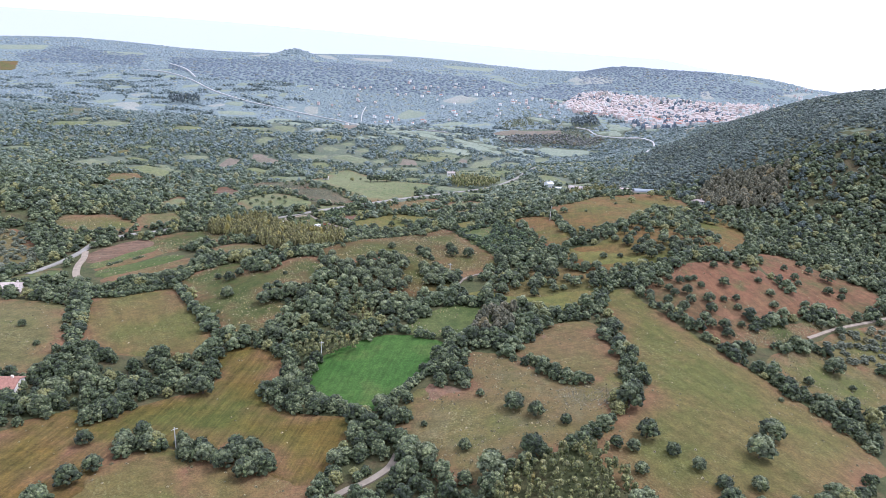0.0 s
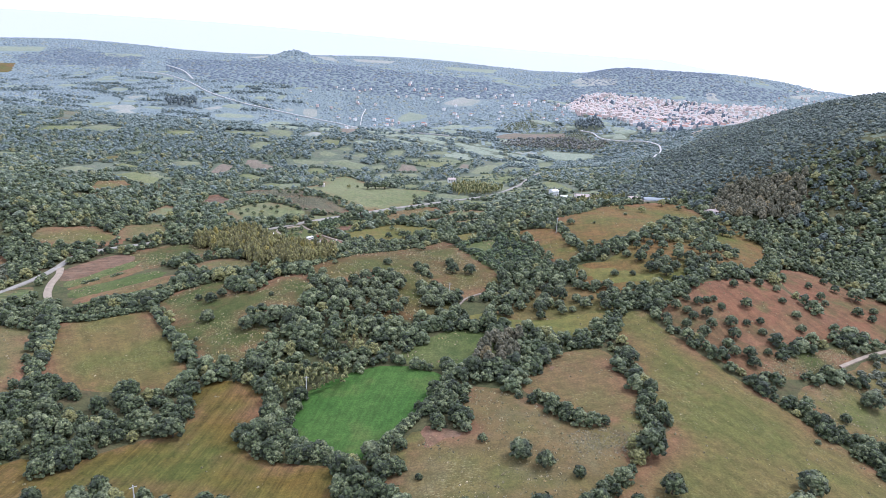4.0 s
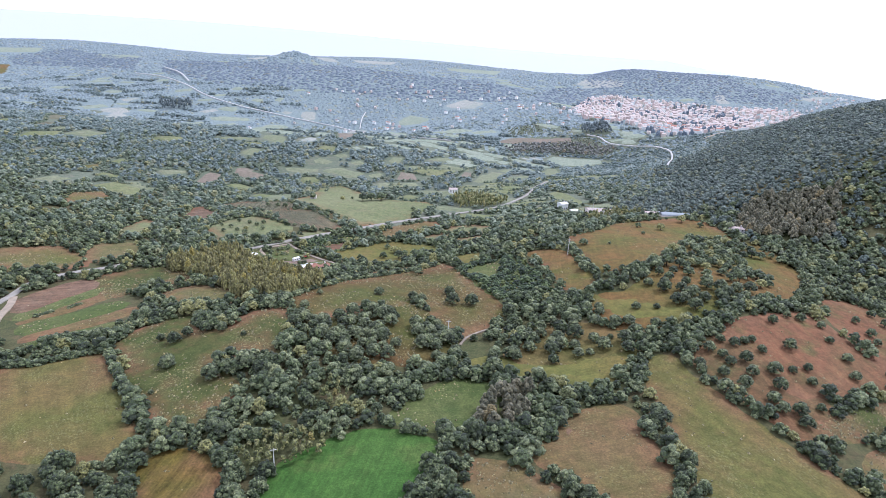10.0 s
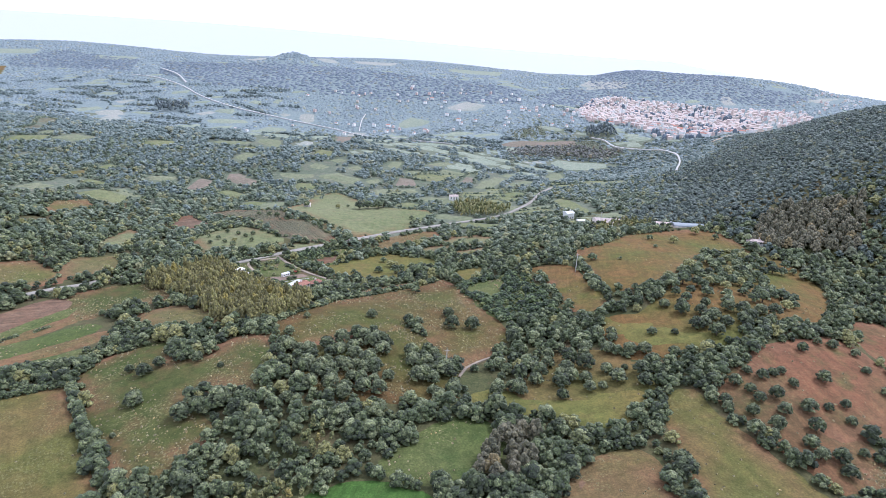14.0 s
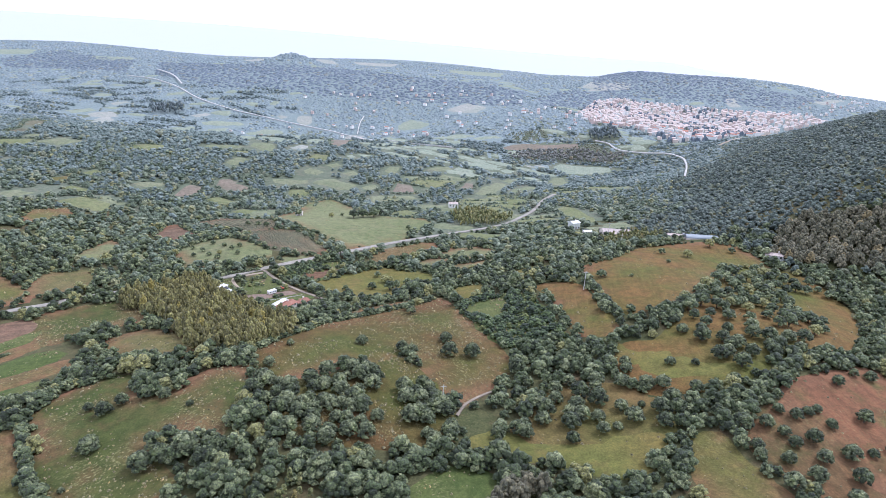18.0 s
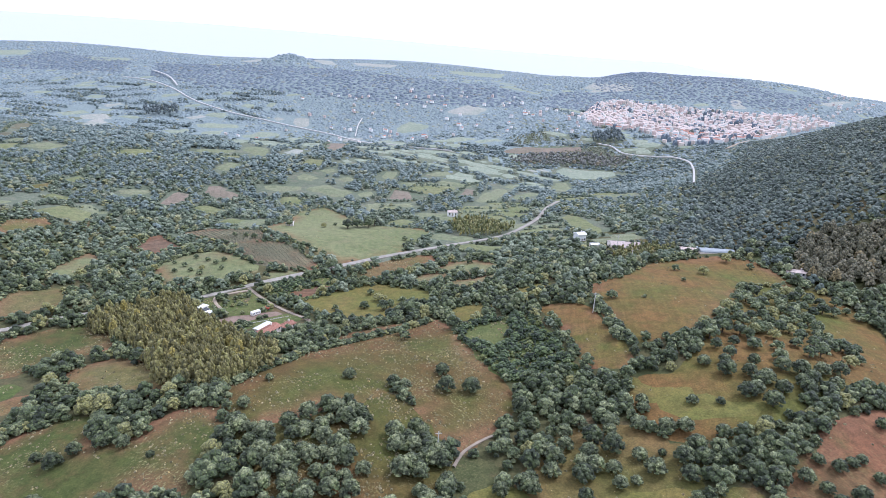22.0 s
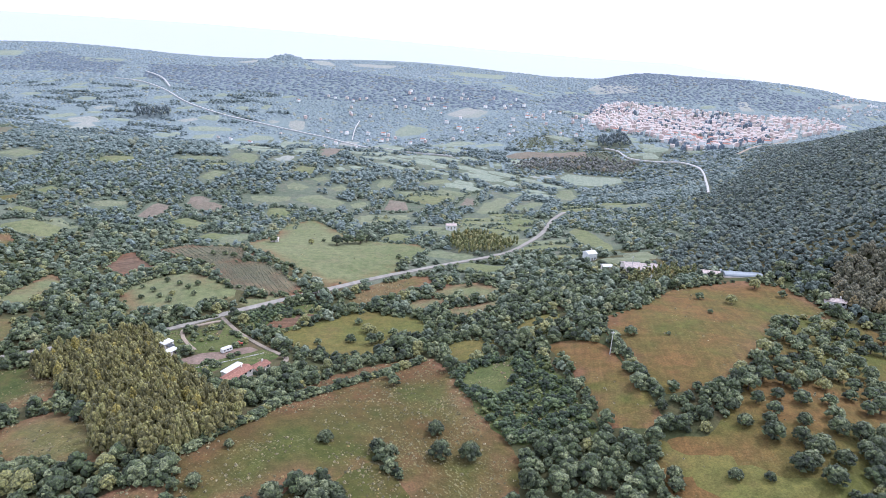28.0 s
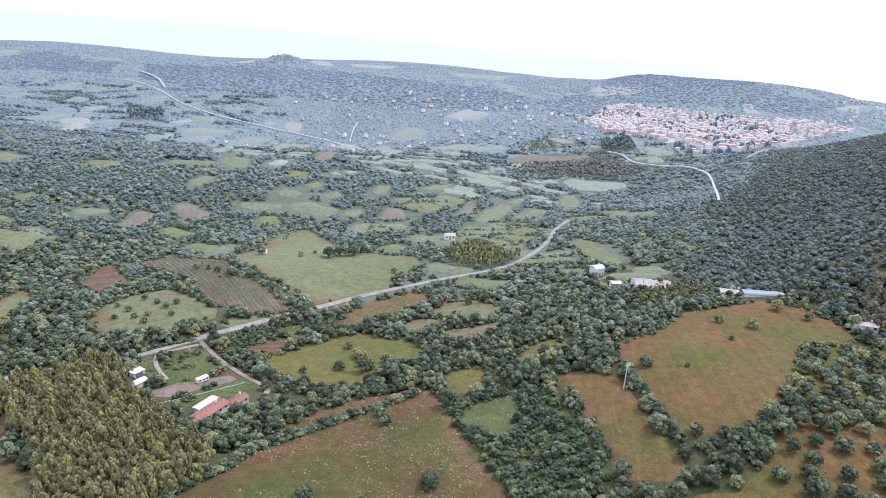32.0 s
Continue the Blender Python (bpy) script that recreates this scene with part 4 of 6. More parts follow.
LONE += [(103.4, 165.6, 9.5), (94.3, 153.6, 8.9), (87.2, 138.5, 5.2), (77.2, 137.3, 5.2), (73.2, 144.5, 4.6), (68.2, 150.6, 4.8), (56.8, 141.2, 4.5), (57.1, 150.8, 4.4), (52.6, 151.9, 4.5), (62.9, 157.3, 7.4), (9.9, 149.8, 4.4), (40.2, 162.6, 4.2), (25.2, 170.2, 7.9), (31.7, 166.2, 6.0), (15.3, 177.7, 3.3), (52.2, 187.4, 4.2), (-2.0, 161.7, 2.4), (-91.5, 250.7, 6.4), (-158.5, 216.8, 3.5), (-144.3, 202.8, 2.9), (-134.0, 186.4, 3.1), (-75.7, 181.1, 7.9), (-96.8, 148.7, 5.6), (-84.4, 147.8, 6.3), (-79.1, 149.1, 6.4), (-67.5, 147.2, 6.3), (-61.7, 145.2, 7.0), (-55.5, 142.1, 6.9), (-90.7, 130.4, 7.1), (-88.2, 137.4, 6.0)]
LONE += [(-48.1, 138.2, 7.5), (-45.5, 142.1, 7.7), (-50.0, 146.7, 4.7), (-5.4, 149.5, 7.1), (-0.5, 145.6, 7.0), (155.9, 221.3, 8.8), (139.2, 209.1, 4.2), (158.0, 211.7, 3.0), (120.4, 192.3, 2.0)]
LONE += [(-26.5, 317.4, 4.7), (4.1, 329.4, 4.9), (-51.1, 309.8, 3.2), (-11.5, 315.1, 5.6), (-7.8, 312.6, 5.5), (6.0, 315.5, 7.0), (14.2, 316.0, 7.0), (21.2, 266.8, 4.8), (43.0, 266.0, 4.8), (67.1, 282.9, 2.9), (124.9, 364.5, 5.4), (135.7, 370.9, 5.5), (116.4, 355.7, 7.9), (107.8, 349.3, 7.7), (101.2, 344.4, 7.6), (82.3, 305.3, 4.4), (90.5, 304.1, 3.5), (57.3, 271.9, 3.9), (52.4, 276.8, 5.2), (35.5, 275.3, 6.0), (-53.7, 292.7, 4.7), (-14.7, 269.3, 5.0), (-22.1, 280.9, 4.9), (-27.3, 288.3, 4.2)]
LONE += [(114.9, 426.0, 4.6), (127.3, 422.1, 5.8), (112.8, 407.7, 2.8), (74.9, 385.3, 5.4), (146.9, 444.0, 6.3), (154.9, 434.3, 4.7), (88.2, 383.1, 1.7), (136.6, 399.8, 7.0), (139.9, 396.3, 7.3), (127.3, 383.9, 6.5), (117.5, 370.1, 7.2), (119.5, 367.0, 5.3), (102.9, 353.9, 6.6), (104.9, 351.1, 5.9), (112.1, 357.6, 5.8), (95.6, 344.3, 5.7), (89.3, 342.1, 5.3), (156.7, 400.3, 7.0), (163.3, 402.6, 6.2), (151.6, 393.5, 5.2), (136.0, 370.6, 6.5), (123.9, 358.0, 4.7), (126.4, 353.1, 5.3), (113.6, 347.6, 5.8), (115.4, 345.1, 5.7), (107.8, 339.4, 5.2), (100.6, 336.8, 5.2), (92.1, 334.3, 5.1), (114.3, 337.4, 6.1), (125.9, 346.8, 5.8)]
LONE += [(122.5, 337.2, 5.5), (92.8, 326.1, 5.2), (100.1, 326.9, 4.9), (83.2, 330.0, 4.4), (109.4, 326.0, 4.8), (74.3, 328.8, 3.8), (72.3, 336.3, 4.3), (-11.6, 360.5, 5.3), (-34.7, 428.3, 4.3), (-29.5, 419.9, 6.0), (-26.9, 416.5, 5.5), (-17.3, 414.8, 5.4), (-46.5, 446.0, 3.0), (-48.0, 404.5, 3.9), (-34.9, 408.3, 5.8), (-25.6, 405.6, 6.6), (-22.7, 408.1, 5.7), (15.7, 476.1, 4.4)]
LONE += [(4.3, 327.4, 5.4), (-27.1, 317.1, 4.1), (-13.7, 366.7, 4.9)]
LONE += [(-90.0, 450.2, 4.2), (-135.9, 458.4, 3.7), (-127.4, 452.9, 3.6), (-137.0, 445.2, 3.6), (-138.8, 436.9, 3.5), (-130.5, 438.2, 3.5), (-125.6, 440.6, 3.5), (-121.2, 448.6, 3.6), (-118.2, 452.8, 3.6), (-124.0, 433.1, 3.4), (-145.0, 450.8, 3.0), (-115.4, 441.2, 3.5), (-104.2, 535.0, 6.0), (-80.8, 534.4, 4.5), (-75.0, 542.8, 3.0), (-65.6, 537.3, 9.8), (-59.9, 543.7, 9.9), (-52.7, 546.9, 9.2), (-49.7, 553.7, 7.8), (-25.4, 521.0, 4.3), (-129.9, 503.3, 4.2), (-122.1, 501.0, 4.1), (-115.2, 495.7, 4.8), (-54.8, 440.2, 3.5)]
LONE += [(-60.0, 456.7, 8.9), (-63.6, 452.3, 6.2), (-96.0, 406.1, 2.9), (-94.1, 408.5, 2.7), (-91.7, 411.0, 2.9), (-94.4, 397.4, 2.6), (-57.5, 387.2, 4.5)]
LONE += [(106.8, 278.2, 4.1), (111.0, 275.5, 4.6), (115.5, 277.5, 4.1), (119.1, 279.1, 3.6), (120.0, 272.3, 4.0), (103.9, 267.4, 4.4), (105.0, 263.1, 4.6), (111.4, 265.3, 5.4), (100.0, 256.1, 4.7), (105.0, 250.0, 5.6), (110.4, 257.4, 5.2), (119.2, 259.9, 6.3), (117.2, 251.0, 5.8), (126.7, 262.0, 3.6), (133.3, 264.2, 3.9), (131.1, 256.5, 4.0), (132.4, 276.6, 5.8), (134.2, 295.0, 4.6), (148.7, 301.3, 4.9), (153.5, 287.0, 3.9), (154.0, 275.2, 4.6), (151.0, 264.2, 4.7), (155.9, 298.3, 4.1), (143.5, 302.3, 3.6), (101.0, 244.7, 5.0), (118.2, 238.6, 6.0), (112.6, 238.7, 4.9), (127.2, 242.6, 3.6), (177.7, 310.7, 4.0), (191.7, 322.0, 4.7)]
LONE += [(177.7, 299.5, 4.7), (176.2, 292.7, 4.0), (191.7, 312.1, 5.4), (189.3, 288.8, 5.3), (197.7, 304.6, 9.2), (199.2, 292.7, 4.3), (193.5, 284.4, 4.2), (172.6, 265.7, 8.1), (178.5, 265.7, 5.9), (168.1, 254.9, 5.2)]
LONE += [(-91.6, 252.5, 5.3), (-73.6, 243.7, 7.4), (-69.1, 246.0, 6.8), (-90.3, 236.2, 1.6), (-63.6, 249.0, 8.6), (-54.9, 249.1, 6.9), (-57.1, 245.2, 6.8), (-96.0, 267.4, 5.7), (-93.0, 272.2, 5.0), (-80.5, 274.1, 4.6), (-86.8, 274.9, 5.8), (-71.1, 269.9, 2.7), (-102.1, 269.9, 3.8)]


# small far fields on the valley floor, between thickets
frng = np.random.default_rng(21)
fx, fy = frng.uniform(-1150, 950, 620), frng.uniform(500, 1700, 620)
fx, fy = np.append(fx, frng.normal(0.0, 0.2, 420) * np.linspace(500, 1350, 420)), np.append(fy, np.linspace(500, 1350, 420))
clear = (np.abs(fx) < 0.78 * fy) & ((fx > -0.35 * fy) | (frng.uniform(0, 1, len(fx)) < 0.45)) & ~((fx > 150) & (fy < 1010))
for kind, poly in FIELDS + ZONES:
    clear &= ~inside(fx, fy, poly)
for _, line in ROADS:
    clear &= off_line(fx, fy, line) > 14
for _, poly in FIELDS:
    clear &= off_line(fx, fy, poly + poly[:1]) > 11
fx, fy = fx[clear], fy[clear]
MEADOWS = []
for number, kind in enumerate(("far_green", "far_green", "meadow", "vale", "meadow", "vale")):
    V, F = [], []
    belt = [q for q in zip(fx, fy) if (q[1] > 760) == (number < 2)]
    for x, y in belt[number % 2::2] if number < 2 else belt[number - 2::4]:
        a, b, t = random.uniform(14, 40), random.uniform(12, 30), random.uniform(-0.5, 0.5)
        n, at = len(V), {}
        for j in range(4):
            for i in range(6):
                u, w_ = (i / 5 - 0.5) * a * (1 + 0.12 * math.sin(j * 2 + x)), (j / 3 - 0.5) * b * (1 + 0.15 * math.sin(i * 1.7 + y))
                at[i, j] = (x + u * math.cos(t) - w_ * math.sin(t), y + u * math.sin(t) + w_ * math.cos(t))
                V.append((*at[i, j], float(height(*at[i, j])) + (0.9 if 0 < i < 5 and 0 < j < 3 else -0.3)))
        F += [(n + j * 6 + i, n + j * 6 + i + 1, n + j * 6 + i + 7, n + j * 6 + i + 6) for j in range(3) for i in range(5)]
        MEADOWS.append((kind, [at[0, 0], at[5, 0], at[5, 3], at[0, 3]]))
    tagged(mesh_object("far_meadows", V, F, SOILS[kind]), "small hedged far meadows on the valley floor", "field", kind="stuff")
FIELDS += MEADOWS

# ---- plants ----
rng = np.random.default_rng(7)
ICO_V = np.array([(-1, 1.618, 0), (1, 1.618, 0), (-1, -1.618, 0), (1, -1.618, 0), (0, -1, 1.618), (0, 1, 1.618), (0, -1, -1.618), (0, 1, -1.618), (1.618, 0, -1), (1.618, 0, 1), (-1.618, 0, -1), (-1.618, 0, 1)]) / 1.902
ICO_F = np.array([(0, 11, 5), (0, 5, 1), (0, 1, 7), (0, 7, 10), (0, 10, 11), (1, 5, 9), (5, 11, 4), (11, 10, 2), (10, 7, 6), (7, 1, 8), (3, 9, 4), (3, 4, 2), (3, 2, 6), (3, 6, 8), (3, 8, 9), (4, 9, 5), (2, 4, 11), (6, 2, 10), (8, 6, 7), (9, 8, 1)])


def crown_shape(lobes, tufts, seed, tall=0.55, base=0.28, spread=1.0, slim=1.0):
    """A crown of unit width and height: leafy lobes round a middle, with loose sprays on them. Arrays of corners and triangles."""
    r = np.random.default_rng(seed)
    V, F, n = [], [], 0
    bv, bf = ICO_V, ICO_F
    centres = []
    for k in range(lobes):
        a, u = k * 2.4 + r.uniform(0, 0.8), (k + 0.5) / lobes
        rad = 0.36 * math.sqrt(u) * spread * r.uniform(0.8, 1.1)
        z = base + (1 - base) * (0.62 - 0.42 * u * u + r.uniform(-0.1, 0.12))
        size = slim * (0.26 - 0.09 * u) * r.uniform(0.8, 1.25) * (6 / max(lobes, 4)) ** 0.25
        c = np.array([math.cos(a) * rad, math.sin(a) * rad, z])
        jag = 1 + r.uniform(-0.24, 0.24, len(bv))
        q = bv * jag[:, None] * size * np.array([1.1, 1.1, tall * 1.5]) + c
        V.append(q)
        F.append(bf + n)
        n += len(q)
        centres.append((c, size))
    for k in range(tufts):
        c, size = centres[r.integers(len(centres))]
        d = r.normal(size=3)
        d[2] = abs(d[2]) * 1.1 - 0.15
        d /= np.linalg.norm(d)
        o = c + d * size * np.array([1.1, 1.1, tall * 1.5]) * r.uniform(0.9, 1.25)
        s = 0.06 * r.uniform(0.6, 1.5)
        t1 = np.cross(d, r.normal(size=3))
        t1 /= np.linalg.norm(t1) + 1e-9
        t2 = np.cross(d, t1) + d * r.uniform(-0.6, 0.6)
        V.append(np.array([o - t1 * s, o + t2 * s * 1.3, o + t1 * s + d * s * 0.5]))
        F.append(np.array([(0, 1, 2)]) + n)
        n += 3
    return np.concatenate(V), np.concatenate(F)


ROOF_F = ICO_F[ICO_V[ICO_F][:, :, 2].min(1) > -0.6]


def dome_crown(lobes, seed, sprays=0, base=0.2, size=0.2, trim=True):
    """A billowing crown of unit width and height: rough clumps of leaves set over a dome, dark gaps between them."""
    r = np.random.default_rng(seed)
    faces = ROOF_F if trim else ICO_F
    V, F, n, centres = [], [], 0, []
    for k in range(lobes + (lobes > 3)):
        u = (k + 0.3) / lobes
        a = k * 2.4 + r.uniform(-0.4, 0.4)
        up = min(1, max(0, 1 - u * 1.02 + r.uniform(-0.07, 0.07)))
        out = math.sqrt(1 - up * up) * (0.5 - size * 0.8) * r.uniform(0.82, 1.16)
        c = np.array([math.cos(a) * out, math.sin(a) * out, base + size * 0.6 + (1 - base - size * 1.4) * up])
        s = size * r.uniform(0.75, 1.25)
        if k == lobes:
            c, s = np.array([0, 0, base + (1 - base) * 0.42]), 0.3
        q = ICO_V * (1 + r.uniform(-0.22, 0.22, 12))[:, None] * s * np.array([1, 1, 0.9]) + c
        V.append(q)
        F.append(faces + n)
        n += 12
        centres.append((c, s))
    for k in range(sprays):
        c, s = centres[r.integers(lobes)]
        d = r.normal(size=3)
        d[2] = abs(d[2])
        d /= np.linalg.norm(d)
        o = c + d * s * r.uniform(0.85, 1.2)
        t1 = np.cross(d, r.normal(size=3))
        t1 /= np.linalg.norm(t1) + 1e-9
        t2 = np.cross(d, t1) + d * r.uniform(-0.6, 0.6)
        w = 0.05 * r.uniform(0.6, 1.5)
        V.append(np.array([o - t1 * w, o + t2 * w * 1.3, o + t1 * w + d * w * 0.5]))
        F.append(np.array([(0, 1, 2)]) + n)
        n += 3
    return np.concatenate(V), np.concatenate(F)


def spread_copies(shapes, places):
    """Joins copies of the shapes at places (x, y, z, width, height, turn)."""
    V, F, T, n = [], [], [], 0
    places = np.asarray(places, float)
    which = rng.integers(0, len(shapes), len(places))
    for s, (sv, sf) in enumerate(shapes):
        p = places[which == s]
        if not len(p):
            continue
        c, si = np.cos(p[:, 5])[:, None], np.sin(p[:, 5])[:, None]
        x = (sv[None, :, 0] * c - sv[None, :, 1] * si) * p[:, 3:4] + p[:, 0:1]
        y = (sv[None, :, 0] * si + sv[None, :, 1] * c) * p[:, 3:4] + p[:, 1:2]
        z = sv[None, :, 2] * p[:, 4:5] + p[:, 2:3]
        V.append(np.stack([x, y, z], -1).reshape(-1, 3))
        F.append((sf[None] + (np.arange(len(p)) * len(sv))[:, None, None] + n).reshape(-1, 3))
        T.append(np.repeat(rng.uniform(0, 1, len(p)), len(sv)))
        n += len(p) * len(sv)
    return np.concatenate(V), np.concatenate(F), np.concatenate(T)


def tube(path, radii, sides=6):
    """A tapering round branch along a path: corners and faces."""
    V, F = [], []
    for (q, rad) in zip(path, radii):
        V += [(q[0] + rad * math.cos(2 * math.pi * k / sides), q[1] + rad * math.sin(2 * math.pi * k / sides), q[2]) for k in range(sides)]
    for j in range(len(path) - 1):
        F += [(j * sides + k, j * sides + (k + 1) % sides, (j + 1) * sides + (k + 1) % sides, (j + 1) * sides + k) for k in range(sides)]
    return V, F


def trunk_mesh(seed):
    r = random.Random(seed)
    V, F = tube([(0, 0, -0.06), (0.01, 0.01, 0.1), (0.02, -0.01, 0.3), (0.03, 0.0, 0.5)], [0.055, 0.042, 0.036, 0.02])
    for k in range(4):
        a = k * 1.6 + r.uniform(0, 0.6)
        v, f = tube([(0.01, 0, 0.16 + 0.04 * k), (0.12 * math.cos(a), 0.12 * math.sin(a), 0.34), (0.26 * math.cos(a), 0.26 * math.sin(a), 0.52)], [0.028, 0.02, 0.008], 5)
        F += [tuple(i + len(V) for i in q) for q in f]
        V += v
    me = bpy.data.meshes.new("trunk")
    me.from_pydata(V, [], F)
    me.materials.append(M_BARK)
    return me


OAK_CROWNS = []
for s in range(6):
    v, f = dome_crown(46, 40 + s, 420, base=0.24, size=0.13)
    OAK_CROWNS.append(quick_mesh("crown", v, f, M_OAK))
OAK_TRUNKS = [trunk_mesh(s) for s in range(3)]


OAKS = []


def oak(x, y, width, tall, label, group=""):
    OAKS.append((x, y, width, tall, label, group))


def plant(x, y, width, tall, label, group):
    """One tree on the ground: an Empty with a trunk and a crown."""
    root = new("oak_tree")
    root.location = (x, y, float(height(x, y)))
    root.rotation_euler = (0, 0, random.uniform(0, 6.28))
    for name, me in (("trunk", random.choice(OAK_TRUNKS)), ("crown", random.choice(OAK_CROWNS))):
        o = new(name, me)
        o.parent = root
        o.scale = (width, width, tall)
    return tagged(root, label, "tree", group)


lone_xy = np.array([(q[0], q[1]) for q in LONE])
for x, y, w in LONE:
    w = 0.86 * min(max(w, 2.2), 9)
    oak(x, y, w, w * random.uniform(0.82, 1.0), "low bush-like evergreen oak alone in the grass" if w < 4 else "grey-green evergreen oak with a broad crown in a field", "oaks in the fields")

# everything between the fields is wooded: trees on a shaken grid, kept off fields, roads and yards
def thicket(x0, x1, y0, y1, gap):
    xs, ys = [a.ravel() for a in np.meshgrid(np.arange(x0, x1, gap), np.arange(y0, y1, gap))]
    xs = xs + rng.uniform(-0.45, 0.45, len(xs)) * gap
    ys = ys + rng.uniform(-0.45, 0.45, len(ys)) * gap
    seen = (np.abs(xs) < 0.76 * ys + 12) & (ys > 108)
    return xs[seen], ys[seen]


def free(xs, ys, clear, rim=0.0, strip=1.0):
    """Off the fields and the low headland strips on their southern side, and off the roads."""
    ok = np.ones(len(xs), bool)
    for kind, poly in FIELDS:
        bx = [q[0] for q in poly]
        by = [q[1] for q in poly]
        near = (xs > min(bx) - 8) & (xs < max(bx) + 8) & (ys > min(by) - 50) & (ys < max(by) + 8)
        i = np.where(near & ok)[0]
        if len(i):
            reach = 1.0 if kind not in FAR_KINDS else 1.6
            bad = inside(xs[i], ys[i], poly) | inside(xs[i], ys[i] + reach * strip * (ys[i] - 60) / 110, poly) | inside(xs[i], ys[i] + 0.8 * strip * (ys[i] - 60) / 110, poly)
            if rim:
                bad |= off_line(xs[i], ys[i], poly + poly[:1]) < rim
            ok[i[bad]] = False
    for width, line in ROADS:
        i = np.where(ok)[0]
        ok[i[(off_line(xs[i], ys[i], line) < width / 2 + clear) | (off_line(xs[i], ys[i] + 0.8 * (ys[i] - 60) / 110, line) < width / 2 + clear)]] = False
    return ok


FAR_KINDS = ("far_green", "far_pale", "meadow")


def zone(kinds, xs, ys):
    m = np.zeros(len(xs), bool)
    for kind, poly in ZONES:
        if kind in kinds:
            m |= inside(xs, ys, poly)
    return m


def clumpy(xs, ys, scale):
    return np.array([noise.noise(Vector((x * scale, y * scale, 3.7))) for x, y in zip(xs, ys)])


FINE_OAK = [dome_crown(26, 260 + s, 150, base=0.08, size=0.15) for s in range(8)]
NEAR_OAK = [dome_crown(12, 60 + s, 40, base=0.08, size=0.2) for s in range(10)]
PLAIN_OAK = [dome_crown(8, 160 + s, 12, base=0.08, size=0.23) for s in range(8)]
BELT_OAK = [dome_crown(5, 140 + s, 4, base=-0.1, size=0.27) for s in range(8)]
MID_OAK = [dome_crown(3, 80 + s, 0, base=-0.25, size=0.33) for s in range(6)]
SLOPE_OAK = [dome_crown(2, 200 + s, 0, base=-0.25, size=0.36) for s in range(6)]
FAR_OAK = []
for s in range(5):
    q = ICO_V * (1 + np.random.default_rng(s).uniform(-0.2, 0.2, 12))[:, None] * np.array([0.5, 0.5, 1.0])
    q[:, 2] = np.where(q[:, 2] < 0.1, -0.5, q[:, 2])
    FAR_OAK.append((q, ROOF_F))

special = ("yard", "bare", "grove", "poplar", "conifer", "town", "russet", "escarp", "olive")
# near woods
xs, ys = thicket(-330, 400, 100, 470, 3.7)
ok = free(xs, ys, 1.0, 0.5, 0.55) & ~zone(special, xs, ys)
xs, ys = xs[ok], ys[ok]
c = clumpy(xs, ys, 0.06)
thin = np.zeros(len(xs), bool)
for kind, poly in OPEN:
    thin |= inside(xs, ys, poly)
grove = rng.uniform(0, 1, len(xs))
ok = ~thin & (c > -0.5) & (grove < 0.96)
xs, ys, c = xs[ok], ys[ok], c[ok]
w = (2.9 + 3.6 * rng.uniform(0, 1, len(xs)) ** 1.3) * (1 + 0.3 * c)
h = w * rng.uniform(0.8, 1.1, len(xs))
z = height(xs, ys) - 0.08 * h
order = np.argsort(ys + 0.3 * np.abs(xs))
single = set(order[np.arange(0, min(len(order), 1400), 20)].tolist())
keep = np.array([i not in single for i in range(len(xs))])
for i in single:
    oak(float(xs[i]), float(ys[i]), float(w[i]) * 1.15, float(h[i]) * 1.15, "dense evergreen oak in a hedgerow thicket", "hedgerow oaks")
place = np.column_stack([xs, ys, z, w, h, rng.uniform(0, 6.28, len(xs))])[keep]
# with distance more trees take M_MID, whose colour holds a little haze
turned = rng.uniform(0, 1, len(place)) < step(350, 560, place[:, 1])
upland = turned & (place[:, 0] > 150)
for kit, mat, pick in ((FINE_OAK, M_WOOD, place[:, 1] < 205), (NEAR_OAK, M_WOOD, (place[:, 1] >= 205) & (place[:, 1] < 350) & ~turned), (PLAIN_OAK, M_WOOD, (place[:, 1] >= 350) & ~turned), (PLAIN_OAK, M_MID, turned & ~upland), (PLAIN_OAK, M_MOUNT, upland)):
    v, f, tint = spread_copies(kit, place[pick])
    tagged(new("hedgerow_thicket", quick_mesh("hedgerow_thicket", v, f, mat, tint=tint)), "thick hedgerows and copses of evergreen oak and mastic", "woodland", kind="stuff")

